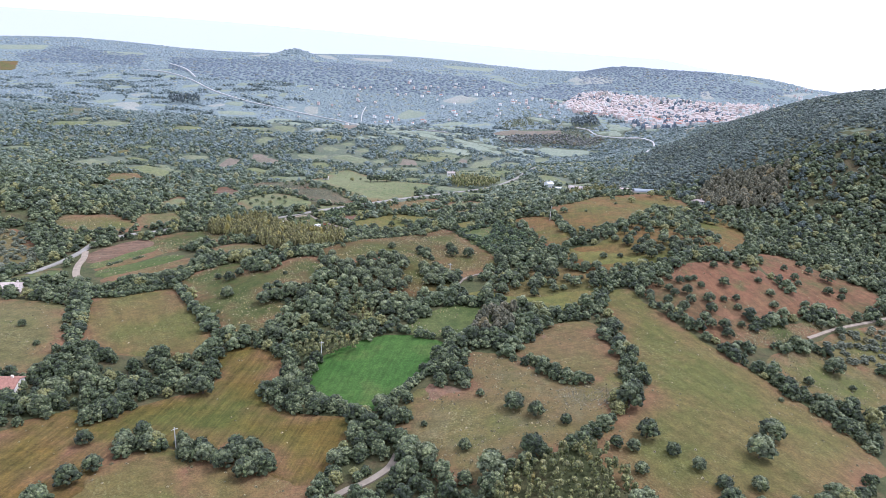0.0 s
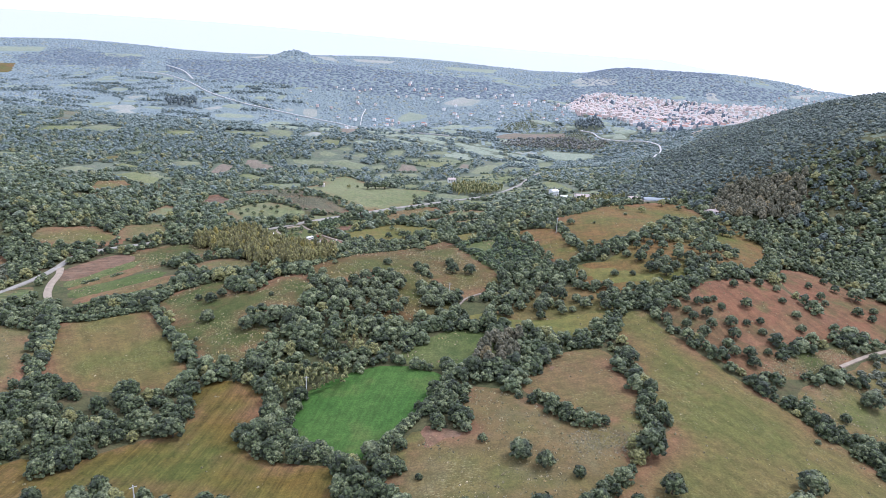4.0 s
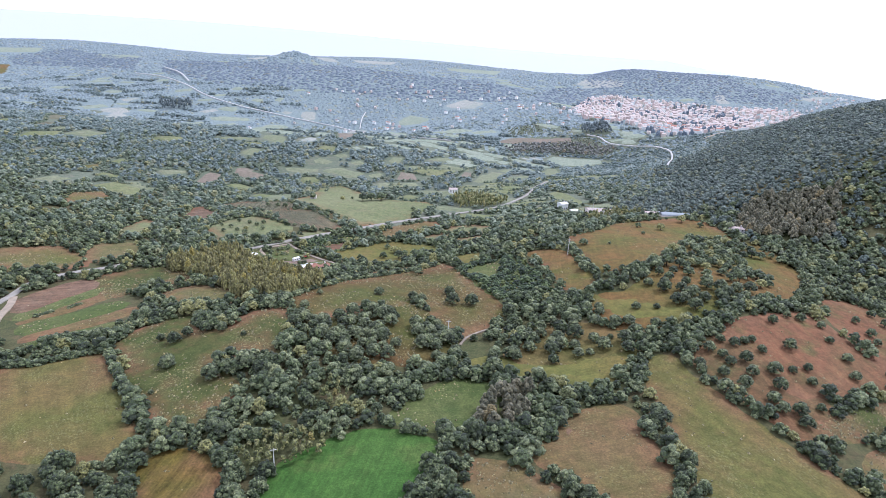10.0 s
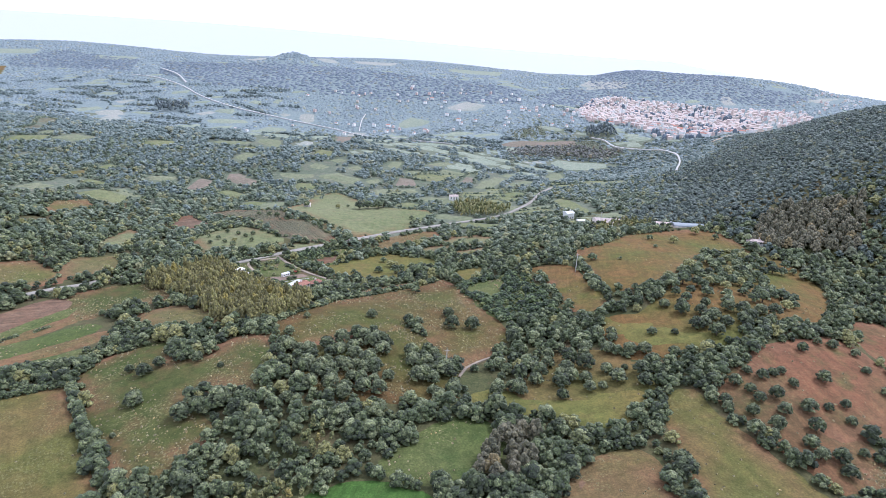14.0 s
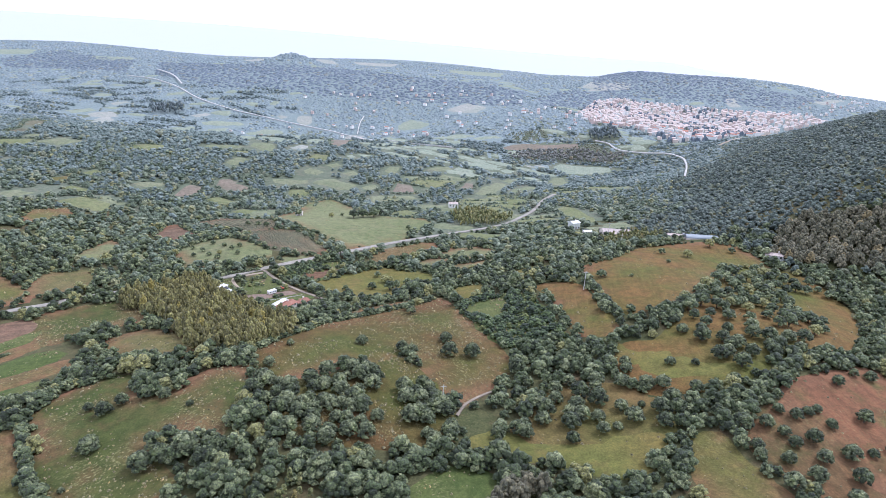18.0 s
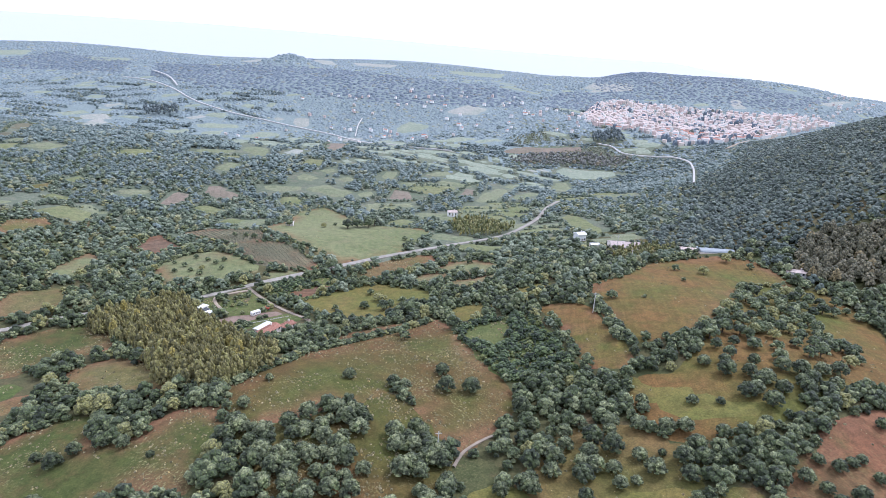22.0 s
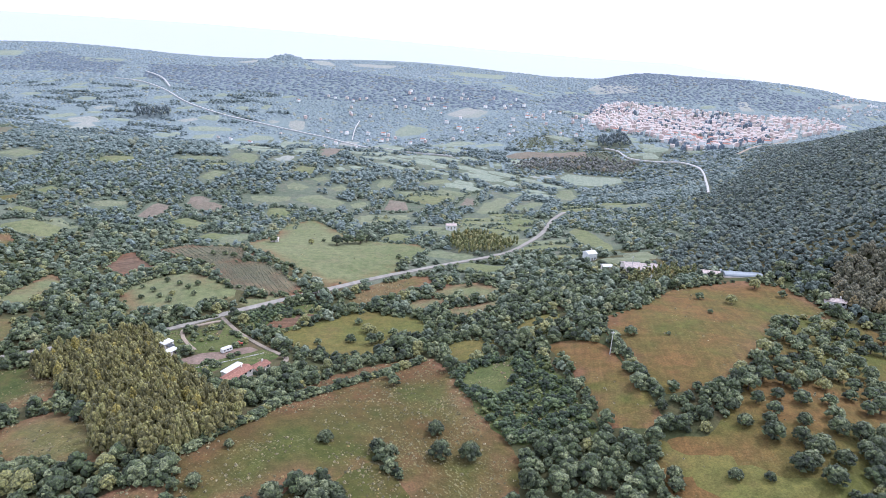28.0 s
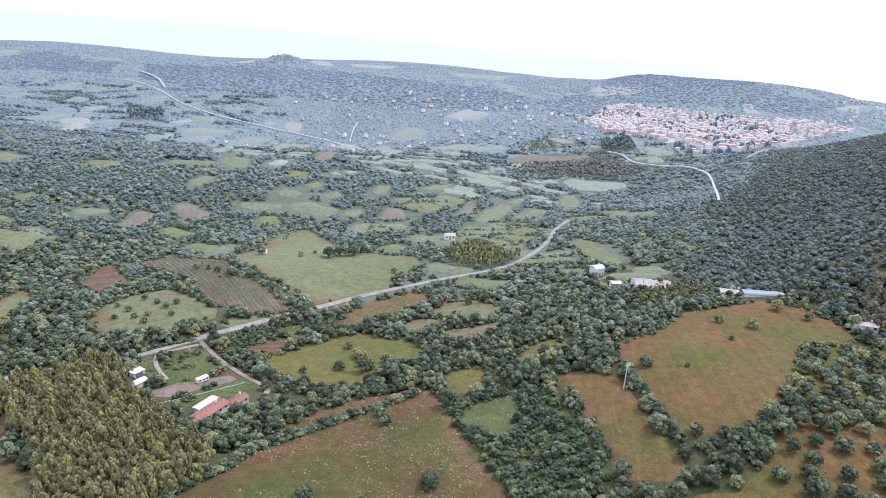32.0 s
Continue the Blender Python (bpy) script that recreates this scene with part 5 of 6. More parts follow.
# open woodland: single oaks with grass between them, and low brush in the gully
for kind, poly in OPEN:
    bx, by = [q[0] for q in poly], [q[1] for q in poly]
    gap = 2.0 if kind == "rough" else 4.8 if kind == "hill" else 5.6 if kind == "dry" else 6.6
    xs, ys = [a.ravel() for a in np.meshgrid(np.arange(min(bx), max(bx), gap), np.arange(min(by), max(by), gap))]
    xs, ys = xs + rng.uniform(-0.38, 0.38, len(xs)) * gap, ys + rng.uniform(-0.38, 0.38, len(xs)) * gap
    ok = inside(xs, ys, poly) & free(xs, ys, 1.0, 1.2, 0.6)
    ok &= clumpy(xs, ys, 0.045) > (-0.5 if kind == "rough" else -0.3 if kind == "hill" else -0.18)
    if kind != "rough":
        ok &= np.min(np.hypot(xs[:, None] - lone_xy[None, :, 0], ys[:, None] - lone_xy[None, :, 1]), axis=1) > 4.2
    xs, ys = xs[ok], ys[ok]
    if kind == "rough":
        w = 1.1 + 3.4 * rng.uniform(0, 1, len(xs)) ** 1.8
        v, f, tint = spread_copies(PLAIN_OAK, np.column_stack([xs, ys, height(xs, ys) - 0.1, w, w * rng.uniform(0.6, 0.95, len(xs)), rng.uniform(0, 6.28, len(xs))]))
        tagged(new("brushwood_thicket", quick_mesh("brushwood_thicket", v, f, M_BRUSH, tint=tint)), "low dark green brushwood filling a gully", "brushwood", kind="stuff")
    else:
        for x, y in zip(xs.tolist(), ys.tolist()):
            w = random.uniform(4.0, 6.2)
            oak(x, y, w, w * random.uniform(0.8, 0.98), "round-crowned cork oak standing in open grass woodland", "open woodland oaks")

# the nearest oaks stand singly, the farther ones together
OAKS.sort(key=lambda q: q[1] + 0.25 * abs(q[0]))
for q in OAKS[:300]:
    plant(*q)
far_oaks = np.array([(x, y, float(height(x, y)), w_, t_, random.uniform(0, 6.28)) for x, y, w_, t_, *_ in OAKS[300:]])
v, f, tint = spread_copies([dome_crown(16, 240 + s, 60, base=0.24, size=0.19) for s in range(6)], far_oaks)
tagged(new("scattered_oaks", quick_mesh("scattered_oaks", v, f, M_WOOD, tint=tint)), "round-crowned oaks scattered over the far pastures", "trees", kind="stuff")
stem = OAK_TRUNKS[0]
stem_v = np.array([tuple(q.co) for q in stem.vertices])
stem_f = np.array([t for q in stem.polygons for t in ((q.vertices[0], q.vertices[1], q.vertices[2]), (q.vertices[0], q.vertices[2], q.vertices[3]))])
v, f, tint = spread_copies([(stem_v, stem_f)], far_oaks)
tagged(new("scattered_trunks", quick_mesh("scattered_trunks", v, f, M_BARK)), "grey-brown trunks of the scattered oaks", "trees", kind="stuff")

# woods of the valley: mixed belts, greyer farther out by haze in the leaf colours
xs, ys, size = [], [], []
for y0, y1, gap, low, high in ((470, 760, 4.5, 3.9, 6.4), (760, 1100, 5.3, 4.6, 7.2), (1100, 1500, 6.9, 5.6, 9.2), (1500, 2350, 10.0, 8.0, 13.0)):
    x, y = thicket(-2100, 2100, y0, y1, gap)
    ok = free(x, y, 1.5, 0.5) & ~zone(special, x, y)
    x, y = x[ok], y[ok]
    c = clumpy(x, y, 0.022 if y0 < 1000 else 0.01)
    ok = (c > -0.6) & (rng.uniform(0, 1, len(c)) < 0.95)
    xs.append(x[ok]), ys.append(y[ok]), size.append(rng.uniform(low, high, ok.sum()) * (1 + 0.3 * c[ok]))
xs, ys, w = np.concatenate(xs), np.concatenate(ys), np.concatenate(size)
keep = ~((xs > 110) & (ys < 1060) & (height(xs, ys) > 4 + rng.uniform(-4, 4, len(xs))))
x, y = thicket(110, 850, 470, 1060, 4.2)
ok = free(x, y, 1.5, 0.5) & ~zone(special, x, y) & (height(x, y) > 4 + rng.uniform(-4, 4, len(x))) & (clumpy(x, y, 0.02) > -0.62)
mount = np.concatenate([np.zeros(keep.sum(), bool), np.ones(ok.sum(), bool)])
xs, ys, w = np.concatenate([xs[keep], x[ok]]), np.concatenate([ys[keep], y[ok]]), np.concatenate([w[keep], rng.uniform(3.6, 5.8, ok.sum())])
z = height(xs, ys)
# share of haze-coloured trees grows with distance; dry is the random draw
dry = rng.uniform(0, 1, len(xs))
hazed = ~mount & (dry < step(620, 1250, ys))
grey = ~mount & ~hazed & (dry < step(480, 760, ys))
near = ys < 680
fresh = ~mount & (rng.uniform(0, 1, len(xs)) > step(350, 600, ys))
grey, hazed = grey & ~fresh, hazed & ~fresh
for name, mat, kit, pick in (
    ("valley_woods", M_MID, BELT_OAK, near & ~mount & ~hazed & ~grey & ~fresh),
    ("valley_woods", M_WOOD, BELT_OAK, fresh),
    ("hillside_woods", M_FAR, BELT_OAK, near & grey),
    ("valley_woods", M_MID, MID_OAK, ~near & ~mount & ~hazed & ~grey & ~fresh),
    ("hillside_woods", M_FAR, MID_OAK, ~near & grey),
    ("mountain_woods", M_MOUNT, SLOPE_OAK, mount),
    ("far_woods", M_HILL, FAR_OAK, hazed),
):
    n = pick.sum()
    tall = rng.uniform(0.62, 0.95, n) * np.where(hazed[pick], 0.34, 1 - 0.55 * step(750, 1150, ys[pick]))
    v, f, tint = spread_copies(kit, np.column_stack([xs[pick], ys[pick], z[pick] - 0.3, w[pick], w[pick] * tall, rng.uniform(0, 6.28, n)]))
    tagged(new(name, quick_mesh(name, v, f, mat, name == "far_woods", tint)), {"valley_woods": "green oak scrub covering the valley floor", "hillside_woods": "hillside scrub woods, coloured greyer for haze", "mountain_woods": "dense dark evergreen oaks on the mountain", "far_woods": "scrub woods on the far hills, coloured pale for haze"}[name], "woodland", kind="stuff")

# lines of darker trees along the fields of the far plain
lx, ly = [], []
for k in range(260):
    y = random.uniform(860, 1450)
    x, a, n = random.uniform(-0.74, 0.32) * y, random.gauss(0, 0.3), random.randint(9, 30)
    lx += [x + 5.5 * j * math.cos(a) + random.uniform(-2, 2) for j in range(n)]
    ly += [y + 5.5 * j * math.sin(a) + random.uniform(-2, 2) for j in range(n)]
lx, ly = np.array(lx), np.array(ly)
ok = free(lx, ly, 2, 0) & ~zone(special + ("hamlet",), lx, ly)
lx, ly = lx[ok], ly[ok]
w = rng.uniform(5.0, 8.5, len(lx))
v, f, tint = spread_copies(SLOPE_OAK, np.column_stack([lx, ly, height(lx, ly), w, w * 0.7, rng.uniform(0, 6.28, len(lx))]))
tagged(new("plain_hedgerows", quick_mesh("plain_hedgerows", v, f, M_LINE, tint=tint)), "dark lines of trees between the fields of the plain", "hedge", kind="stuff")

# dense woods on the scarps
xs, ys = thicket(-1700, 1500, 1200, 2350, 9.5)
ok = zone(("escarp",), xs, ys)
xs, ys = xs[ok], ys[ok]
w = rng.uniform(9, 14, len(xs))
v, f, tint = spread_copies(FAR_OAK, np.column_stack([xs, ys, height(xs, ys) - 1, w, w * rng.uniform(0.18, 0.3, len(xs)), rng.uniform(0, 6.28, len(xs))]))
tagged(new("scarp_woods", quick_mesh("scarp_woods", v, f, M_SCARP, True, tint)), "dense scarp woods, coloured blue-grey for haze and slope shade", "woodland", kind="stuff")

# hedges round the valley fields and along the farm lane
hx, hy, hw = [], [], []
for kind, poly in FIELDS:
    if not 370 < np.mean([q[1] for q in poly]) < 900 or kind in FAR_KINDS + ("pinkyard",):
        continue
    for (x0, y0), (x1, y1) in zip(poly, poly[1:] + poly[:1]):
        n = int(math.hypot(x1 - x0, y1 - y0) / 2.6)
        if random.random() < 0.25:
            continue
        for k in range(n):
            u = (k + random.random()) / max(n, 1)
            hx.append(x0 + (x1 - x0) * u + random.uniform(-1, 1))
            hy.append(y0 + (y1 - y0) * u + random.uniform(-1, 1))
            hw.append(random.uniform(1.8, 4.2))
hx, hy, hw = np.array(hx), np.array(hy), np.array(hw)
ok = np.ones(len(hx), bool)
for width, line in ROADS:
    ok &= off_line(hx, hy, line) > width / 2 + 1.0
ok &= ~zone(special, hx, hy)
hx, hy, hw = hx[ok], hy[ok], hw[ok]
for size, line in HEDGES:
    for (x0, y0), (x1, y1) in zip(line, line[1:]):
        n = max(1, int(math.hypot(x1 - x0, y1 - y0) / 1.5))
        hx, hy = np.append(hx, x0 + (x1 - x0) * np.arange(n) / n), np.append(hy, y0 + (y1 - y0) * np.arange(n) / n)
        hw = np.append(hw, rng.uniform(0.8, 1.2, n) * size)
near = hy < 400
for kit, mat, pick in ((NEAR_OAK, M_WOOD, near), (PLAIN_OAK, M_WOOD, ~near & (hy < 520)), (BELT_OAK, M_MID, hy >= 520)):
    x, y, w = hx[pick], hy[pick], hw[pick]
    v, f, tint = spread_copies(kit, np.column_stack([x, y, height(x, y) - 0.2, w, w * rng.uniform(0.6, 0.9, len(x)), rng.uniform(0, 6.28, len(x))]))
    tagged(new("field_hedges", quick_mesh("field_hedges", v, f, mat, tint=tint)), "low dark hedges round the valley fields", "hedge", kind="stuff")

# planted stands
TALL = [dome_crown(14, 90 + s, 14, base=0.1, size=0.2) for s in range(6)]
SLIM = [crown_shape(8, 22, 110 + s, tall=0.3, base=0.14, spread=0.6, slim=0.85) for s in range(4)]
TALL_FAR = [crown_shape(3, 0, 96 + s, tall=0.5, base=0.2, spread=0.8) for s in range(4)]


def stand(name, kinds, gap, width, tall, mat, label, ymax=5000):
    xs, ys = thicket(-700, 500, 100, 1300, gap)
    ok = zone(kinds, xs, ys) & (ys < ymax)
    xs, ys = xs[ok], ys[ok]
    w = rng.uniform(0.8, 1.2, len(xs)) * width
    h = rng.uniform(0.65, 1.2, len(xs)) * tall
    at = np.column_stack([xs, ys, height(xs, ys) - 0.3, w, h, rng.uniform(0, 6.28, len(xs))])
    near, far = at[ys < 480], at[ys >= 480]
    made = [spread_copies(k, q) for k, q in ((SLIM if name == "poplar_stand" else TALL, near), (TALL_FAR, far)) if len(q)]
    shift = np.cumsum([0] + [len(q[0]) for q in made])
    v, f, tint = np.concatenate([q[0] for q in made]), np.concatenate([q[1] + n for q, n in zip(made, shift)]), np.concatenate([q[2] for q in made])
    return tagged(new(name, quick_mesh(name, v, f, mat, tint=tint)), label, "trees", kind="stuff")


stand("eucalyptus_grove", ("grove",), 2.4, 3.3, 8.2, M_GUM, "dense planted eucalyptus grove in yellow-olive leaf")
stand("poplar_stand", ("poplar",), 2.5, 2.6, 7.0, M_POPLAR, "stand of slender pale poplars")
stand("cypress_stand", ("conifer",), 6.0, 6.0, 14.0, M_PINE, "dark clump of tall cypresses")
stand("autumn_stand", ("russet",), 4.2, 5.0, 7.5, M_RUSSET, "brownish autumn trees among evergreen scrub")
stand("leafless_stand", ("bare",), 5.2, 5.5, 8.0, M_BARE, "pale planted stand of thin autumn trees on the plain")
stand("olive_trees", ("olive",), 4.4, 3.3, 2.9, M_OLIVE, "planted rows of small silvery olive trees")

# ---- rows of vines and orchard trees, weeds in the grass ----
VINE = [crown_shape(1, 5, 120 + s, tall=0.9) for s in range(3)]
rows = []
for kind, poly in FIELDS:
    if kind != "vine" or min(q[1] for q in poly) > 700:
        continue
    cx, cy = np.mean([q[0] for q in poly]), np.mean([q[1] for q in poly])
    for a in np.arange(-60, 60, 2.2):
        for b in np.arange(-60, 60, 1.3):
            x, y = cx + a * 0.8 - b * 0.6, cy + a * 0.6 + b * 0.8
            rows.append((x, y))
    px, py = np.array(rows)[:, 0], np.array(rows)[:, 1]
px, py = np.array(rows)[:, 0], np.array(rows)[:, 1]
m = np.zeros(len(px), bool)
for kind, poly in FIELDS:
    if kind == "vine":
        m |= inside(px, py, poly)
px, py = px[m] + rng.uniform(-0.2, 0.2, m.sum()), py[m] + rng.uniform(-0.2, 0.2, m.sum())
v, f, tint = spread_copies(VINE, np.column_stack([px, py, height(px, py) + 0.1, np.full(len(px), 0.85), rng.uniform(0.5, 0.8, len(px)), rng.uniform(0, 6, len(px))]))
tagged(new("vine_rows", quick_mesh("vine_rows", v, f, M_OLIVE, tint=tint)), "straight rows of low grapevines", "vines", kind="stuff")

TUFT = [(np.array([(-0.5, -0.3, 0), (0.5, -0.4, 0), (0.4, 0.5, 0), (-0.4, 0.4, 0), (0.1 * s - 0.2, 0.05, 0.8), (0.3, 0.2 - 0.1 * s, 0.6)]), np.array([(0, 1, 4), (1, 5, 4), (1, 2, 5), (2, 3, 4), (2, 4, 5), (3, 0, 4)])) for s in range(5)]
weeds = []
for kind, poly in FIELDS + OPEN:
    by = [q[1] for q in poly]
    if min(by) > 480 or kind in ("green", "pinkyard"):
        continue
    bx = [q[0] for q in poly]
    n = int((max(bx) - min(bx)) * (max(by) - min(by)) * {"rough": 0.8, "olive": 0.3, "pale": 1.0, "hill": 1.1, "weedy": 1.2, "dry": 0.12, "brown": 0.2}.get(kind, 0.05))
    px, py = rng.uniform(min(bx), max(bx), n), rng.uniform(min(by), max(by), n)
    m = inside(px, py, poly) & (clumpy(px, py, 0.07) > rng.uniform(-0.4, 0.5, n))
    weeds.append(np.column_stack([px[m], py[m]]))
weeds = np.concatenate(weeds)
s = 0.3 + 0.8 * rng.uniform(0, 1, len(weeds)) ** 3
v, f, tint = spread_copies(TUFT, np.column_stack([weeds[:, 0], weeds[:, 1], height(weeds[:, 0], weeds[:, 1]) + 0.2, s, s * 0.7, rng.uniform(0, 6, len(weeds))]))
M_WEED = leaves("dry_tussocks", (0.12, 0.11, 0.045), (0.2, 0.17, 0.075), (0.33, 0.28, 0.16), 2.0, 0.1)
tagged(new("grass_tussocks", quick_mesh("grass_tussocks", v, f, M_WEED, tint=tint)), "scattered tussocks and weeds in the pastures", "grass", kind="stuff")
# pale thistles in a corner of the meadow
patch = [(38.1, 178.4), (41.5, 182.9), (51.3, 185.4), (60.5, 183.1), (59.3, 176.7), (51.1, 171.2), (43.2, 171.3), (39.3, 174.4)]
px, py = rng.uniform(min(q[0] for q in patch), max(q[0] for q in patch), 1500), rng.uniform(min(q[1] for q in patch), max(q[1] for q in patch), 1500)
m = inside(px, py, patch) & (clumpy(px, py, 0.16) > rng.uniform(-0.5, 0.4, 1500))
px, py = px[m], py[m]
s = rng.uniform(0.25, 0.65, len(px))
v, f, tint = spread_copies(TUFT, np.column_stack([px, py, height(px, py) + 0.2, s, s * 0.8, rng.uniform(0, 6, len(px))]))
M_THISTLE = leaves("dry_thistles", (0.15, 0.14, 0.09), (0.22, 0.2, 0.14), (0.3, 0.275, 0.205), 2.0, 0.0)
tagged(new("thistle_patch", quick_mesh("thistle_patch", v, f, M_THISTLE, tint=tint)), "pale grey thistles in the dry meadow", "weeds", kind="stuff")


# ---- buildings ----
def part(name, bm, material, parent, label=""):
    me = bpy.data.meshes.new(name)
    bm.to_mesh(me)
    bm.free()
    me.materials.append(material)
    ob = new(name, me)
    ob.parent = parent
    if label:
        ob["label"] = label
    return ob


def box(w, d, h, x=0.0, y=0.0, z=0.0, bevel=0.0):
    """A box standing on z."""
    bm = bmesh.new()
    bmesh.ops.create_cube(bm, size=1)
    bmesh.ops.scale(bm, vec=(w, d, h), verts=bm.verts)
    if bevel:
        bmesh.ops.bevel(bm, geom=bm.edges[:], offset=bevel, segments=2, affect="EDGES")
    bmesh.ops.translate(bm, vec=(x, y, z + h / 2), verts=bm.verts)
    return bm


def gable(w, d, eave, rise, over=0.35, thick=0.18):
    """A pitched roof with its ridge along x."""
    bm = bmesh.new()
    a, b = w / 2 + over, d / 2 + over
    drop = rise * over / (d / 2)
    rows = []
    for x in (-a, a):
        rows.append([bm.verts.new(q) for q in ((x, -b, eave - drop), (x, 0, eave + rise), (x, b, eave - drop), (x, b, eave - drop + thick), (x, 0, eave + rise + thick), (x, -b, eave - drop + thick))])
    l, r = rows
    bm.faces.new(l)
    bm.faces.new(r[::-1])
    for k in range(6):
        bm.faces.new((l[k], r[k], r[(k + 1) % 6], l[(k + 1) % 6]))
    bmesh.ops.recalc_face_normals(bm, faces=bm.faces)
    return bm


def house_walls(w, d, h, rise):
    bm = bmesh.new()
    l = [bm.verts.new(q) for q in ((-w / 2, -d / 2, -1.5), (-w / 2, d / 2, -1.5), (-w / 2, d / 2, h), (-w / 2, 0, h + rise), (-w / 2, -d / 2, h))]
    r = [bm.verts.new((-v.co.x, v.co.y, v.co.z)) for v in l]
    bm.faces.new(l)
    bm.faces.new(r[::-1])
    for k in range(5):
        bm.faces.new((l[k], r[k], r[(k + 1) % 5], l[(k + 1) % 5]))
    bmesh.ops.recalc_face_normals(bm, faces=bm.faces)
    return bm


def tile_rows(w, d, eave, rise, parent, mat, over=0.35):
    """Raised courses of roof tiles or sheets down both slopes."""
    bm = bmesh.new()
    n = int((w + 2 * over) / 0.45)
    for s in (-1, 1):
        for k in range(n):
            x = -w / 2 - over + 0.22 + k * (w + 2 * over - 0.4) / max(n - 1, 1)
            top, low = (x, s * 0.1, eave + rise + 0.19), (x, s * (d / 2 + over), eave - rise * over / (d / 2) + 0.19)
            q = [bm.verts.new(p) for p in ((x - 0.12, top[1], top[2]), (x, top[1], top[2] + 0.09), (x + 0.12, top[1], top[2]), (x + 0.12, low[1], low[2]), (x, low[1], low[2] + 0.09), (x - 0.12, low[1], low[2]))]
            bm.faces.new((q[0], q[1], q[4], q[5]))
            bm.faces.new((q[1], q[2], q[3], q[4]))
    return part("tiling", bm, mat, parent)


def farmhouse(x, y, turn, w, d, h, rise, label, roof_mat, wall_mat, windows=3, chimney=True, lift=0.0):
    root = new("farmhouse")
    root.matrix_world = pose(x, y, float(height(x, y)) + lift, 0, 0, turn)
    part("wall", house_walls(w, d, h, rise), wall_mat, root)
    roof = part("roof", gable(w, d, h, rise), roof_mat, root)
    tile_rows(w, d, h, rise, roof, roof_mat)
    if chimney:
        part("chimney", box(0.6, 0.6, 1.3, w * 0.28, d * 0.18, h + rise * 0.5), M_WALL, roof)
    for k in range(windows):
        u = (k + 0.5) / windows * w - w / 2
        if k == windows // 2:
            part("door", box(1.0, 0.12, 2.05, u, -d / 2, 0.05), M_WOODPOLE, root, "weathered wooden door")
        else:
            win = part("window", box(0.9, 0.1, 1.1, u, -d / 2, 1.0), M_GLASS, root)
            part("sill", box(1.1, 0.22, 0.08, u, -d / 2 - 0.06, 0.92), M_WALL, win)
    return tagged(root, label, "house")


farmhouse(-68.0, 363.0, 66, 12.0, 4.4, 2.1, 0.6, "long farmhouse with a red clay roof and cream walls", M_ROOF, M_WALL, 5)
farmhouse(-62.6, 373.0, 64, 6.6, 3.6, 2.1, 0.6, "lower red-roofed annex of the farmhouse", M_ROOF, M_WALL, 3)
farmhouse(-71.2, 367.8, 66, 8.0, 2.6, 2.4, 0.2, "white-roofed barn behind the red farmhouse", M_WHITE, M_WALL, 3, False)
farmhouse(174.0, 427.5, -12, 9.0, 5.0, 2.2, 0.7, "derelict white cottage with faded pink tiles", M_PALEROOF, M_WHITE, 3, True, 0.2)
farmhouse(-135.5, 171.5, 8, 11.0, 7.0, 2.8, 1.2, "roadside house with an orange clay roof", M_ROOF, M_WALL, 3)
farmhouse(-189.0, 255.0, 12, 10.0, 7.0, 2.8, 1.2, "small house with a dull pink roof by the lane", M_PALEROOF, M_WALL, 3)
farmhouse(103.5, 478.0, 2, 17.0, 11.0, 3.0, 1.4, "long pale pink roofed barn among trees", M_PALEROOF, M_WALL, 4, False, -0.6)
farmhouse(84.0, 509.0, 30, 6.0, 5.0, 4.6, 0.9, "white two-storey house among oaks", M_WHITE, M_WHITE, 3, True, 0)
farmhouse(86.6, 478.5, 10, 5.0, 3.4, 2.4, 0.5, "small shed with a pale roof in scrub", M_WHITE, M_WALL, 1, False, 1.5)
farmhouse(-104.0, 536.0, 5, 4.5, 3.5, 2.4, 0.8, "little stone field hut in a green pasture", M_WALL, M_WALL, 1, False)
farmhouse(4.0, 600.0, 10, 7.0, 5.0, 2.8, 0.9, "white house beside a stand of trees", M_PALEROOF, M_WHITE, 3, True, 1.2)
farmhouse(133.0, 461.0, -5, 8.0, 6.0, 2.8, 0.9, "low ochre house behind the knoll", M_PALEROOF, M_WALL, 2, False, -0.3)


def greenhouse(x, y, turn, w, d):
    """A low white tunnel: hooped cover over a frame."""
    root = new("greenhouse")
    root.matrix_world = pose(x, y, float(height(x, y)) - 0.3, 0, 0, turn)
    bm = bmesh.new()
    hoops = []
    for k in range(9):
        u = -w / 2 + w * k / 8
        hoops.append([bm.verts.new((u, -d / 2 * math.cos(math.pi * j / 8), 0.3 + 1.7 * math.sin(math.pi * j / 8))) for j in range(9)])
    for p0, p1 in zip(hoops, hoops[1:]):
        for j in range(8):
            bm.faces.new((p0[j], p1[j], p1[j + 1], p0[j + 1]))
    bm.faces.new(hoops[0])
    bm.faces.new(hoops[-1][::-1])
    part("cover", bm, M_FILM, root)
    part("plinth", box(w, d, 1.6, 0, 0, -1.2), M_WALL, root)
    return tagged(root, "white plastic-covered greenhouse tunnel behind the knoll", "greenhouse")


M_FILM = plain("milky_plastic_film", (0.27, 0.3, 0.32), 0.5, 1.0, 0.1)
greenhouse(149.0, 463.0, 2, 19.0, 6.0)
greenhouse(142.0, 468.0, 2, 14.0, 6.0)


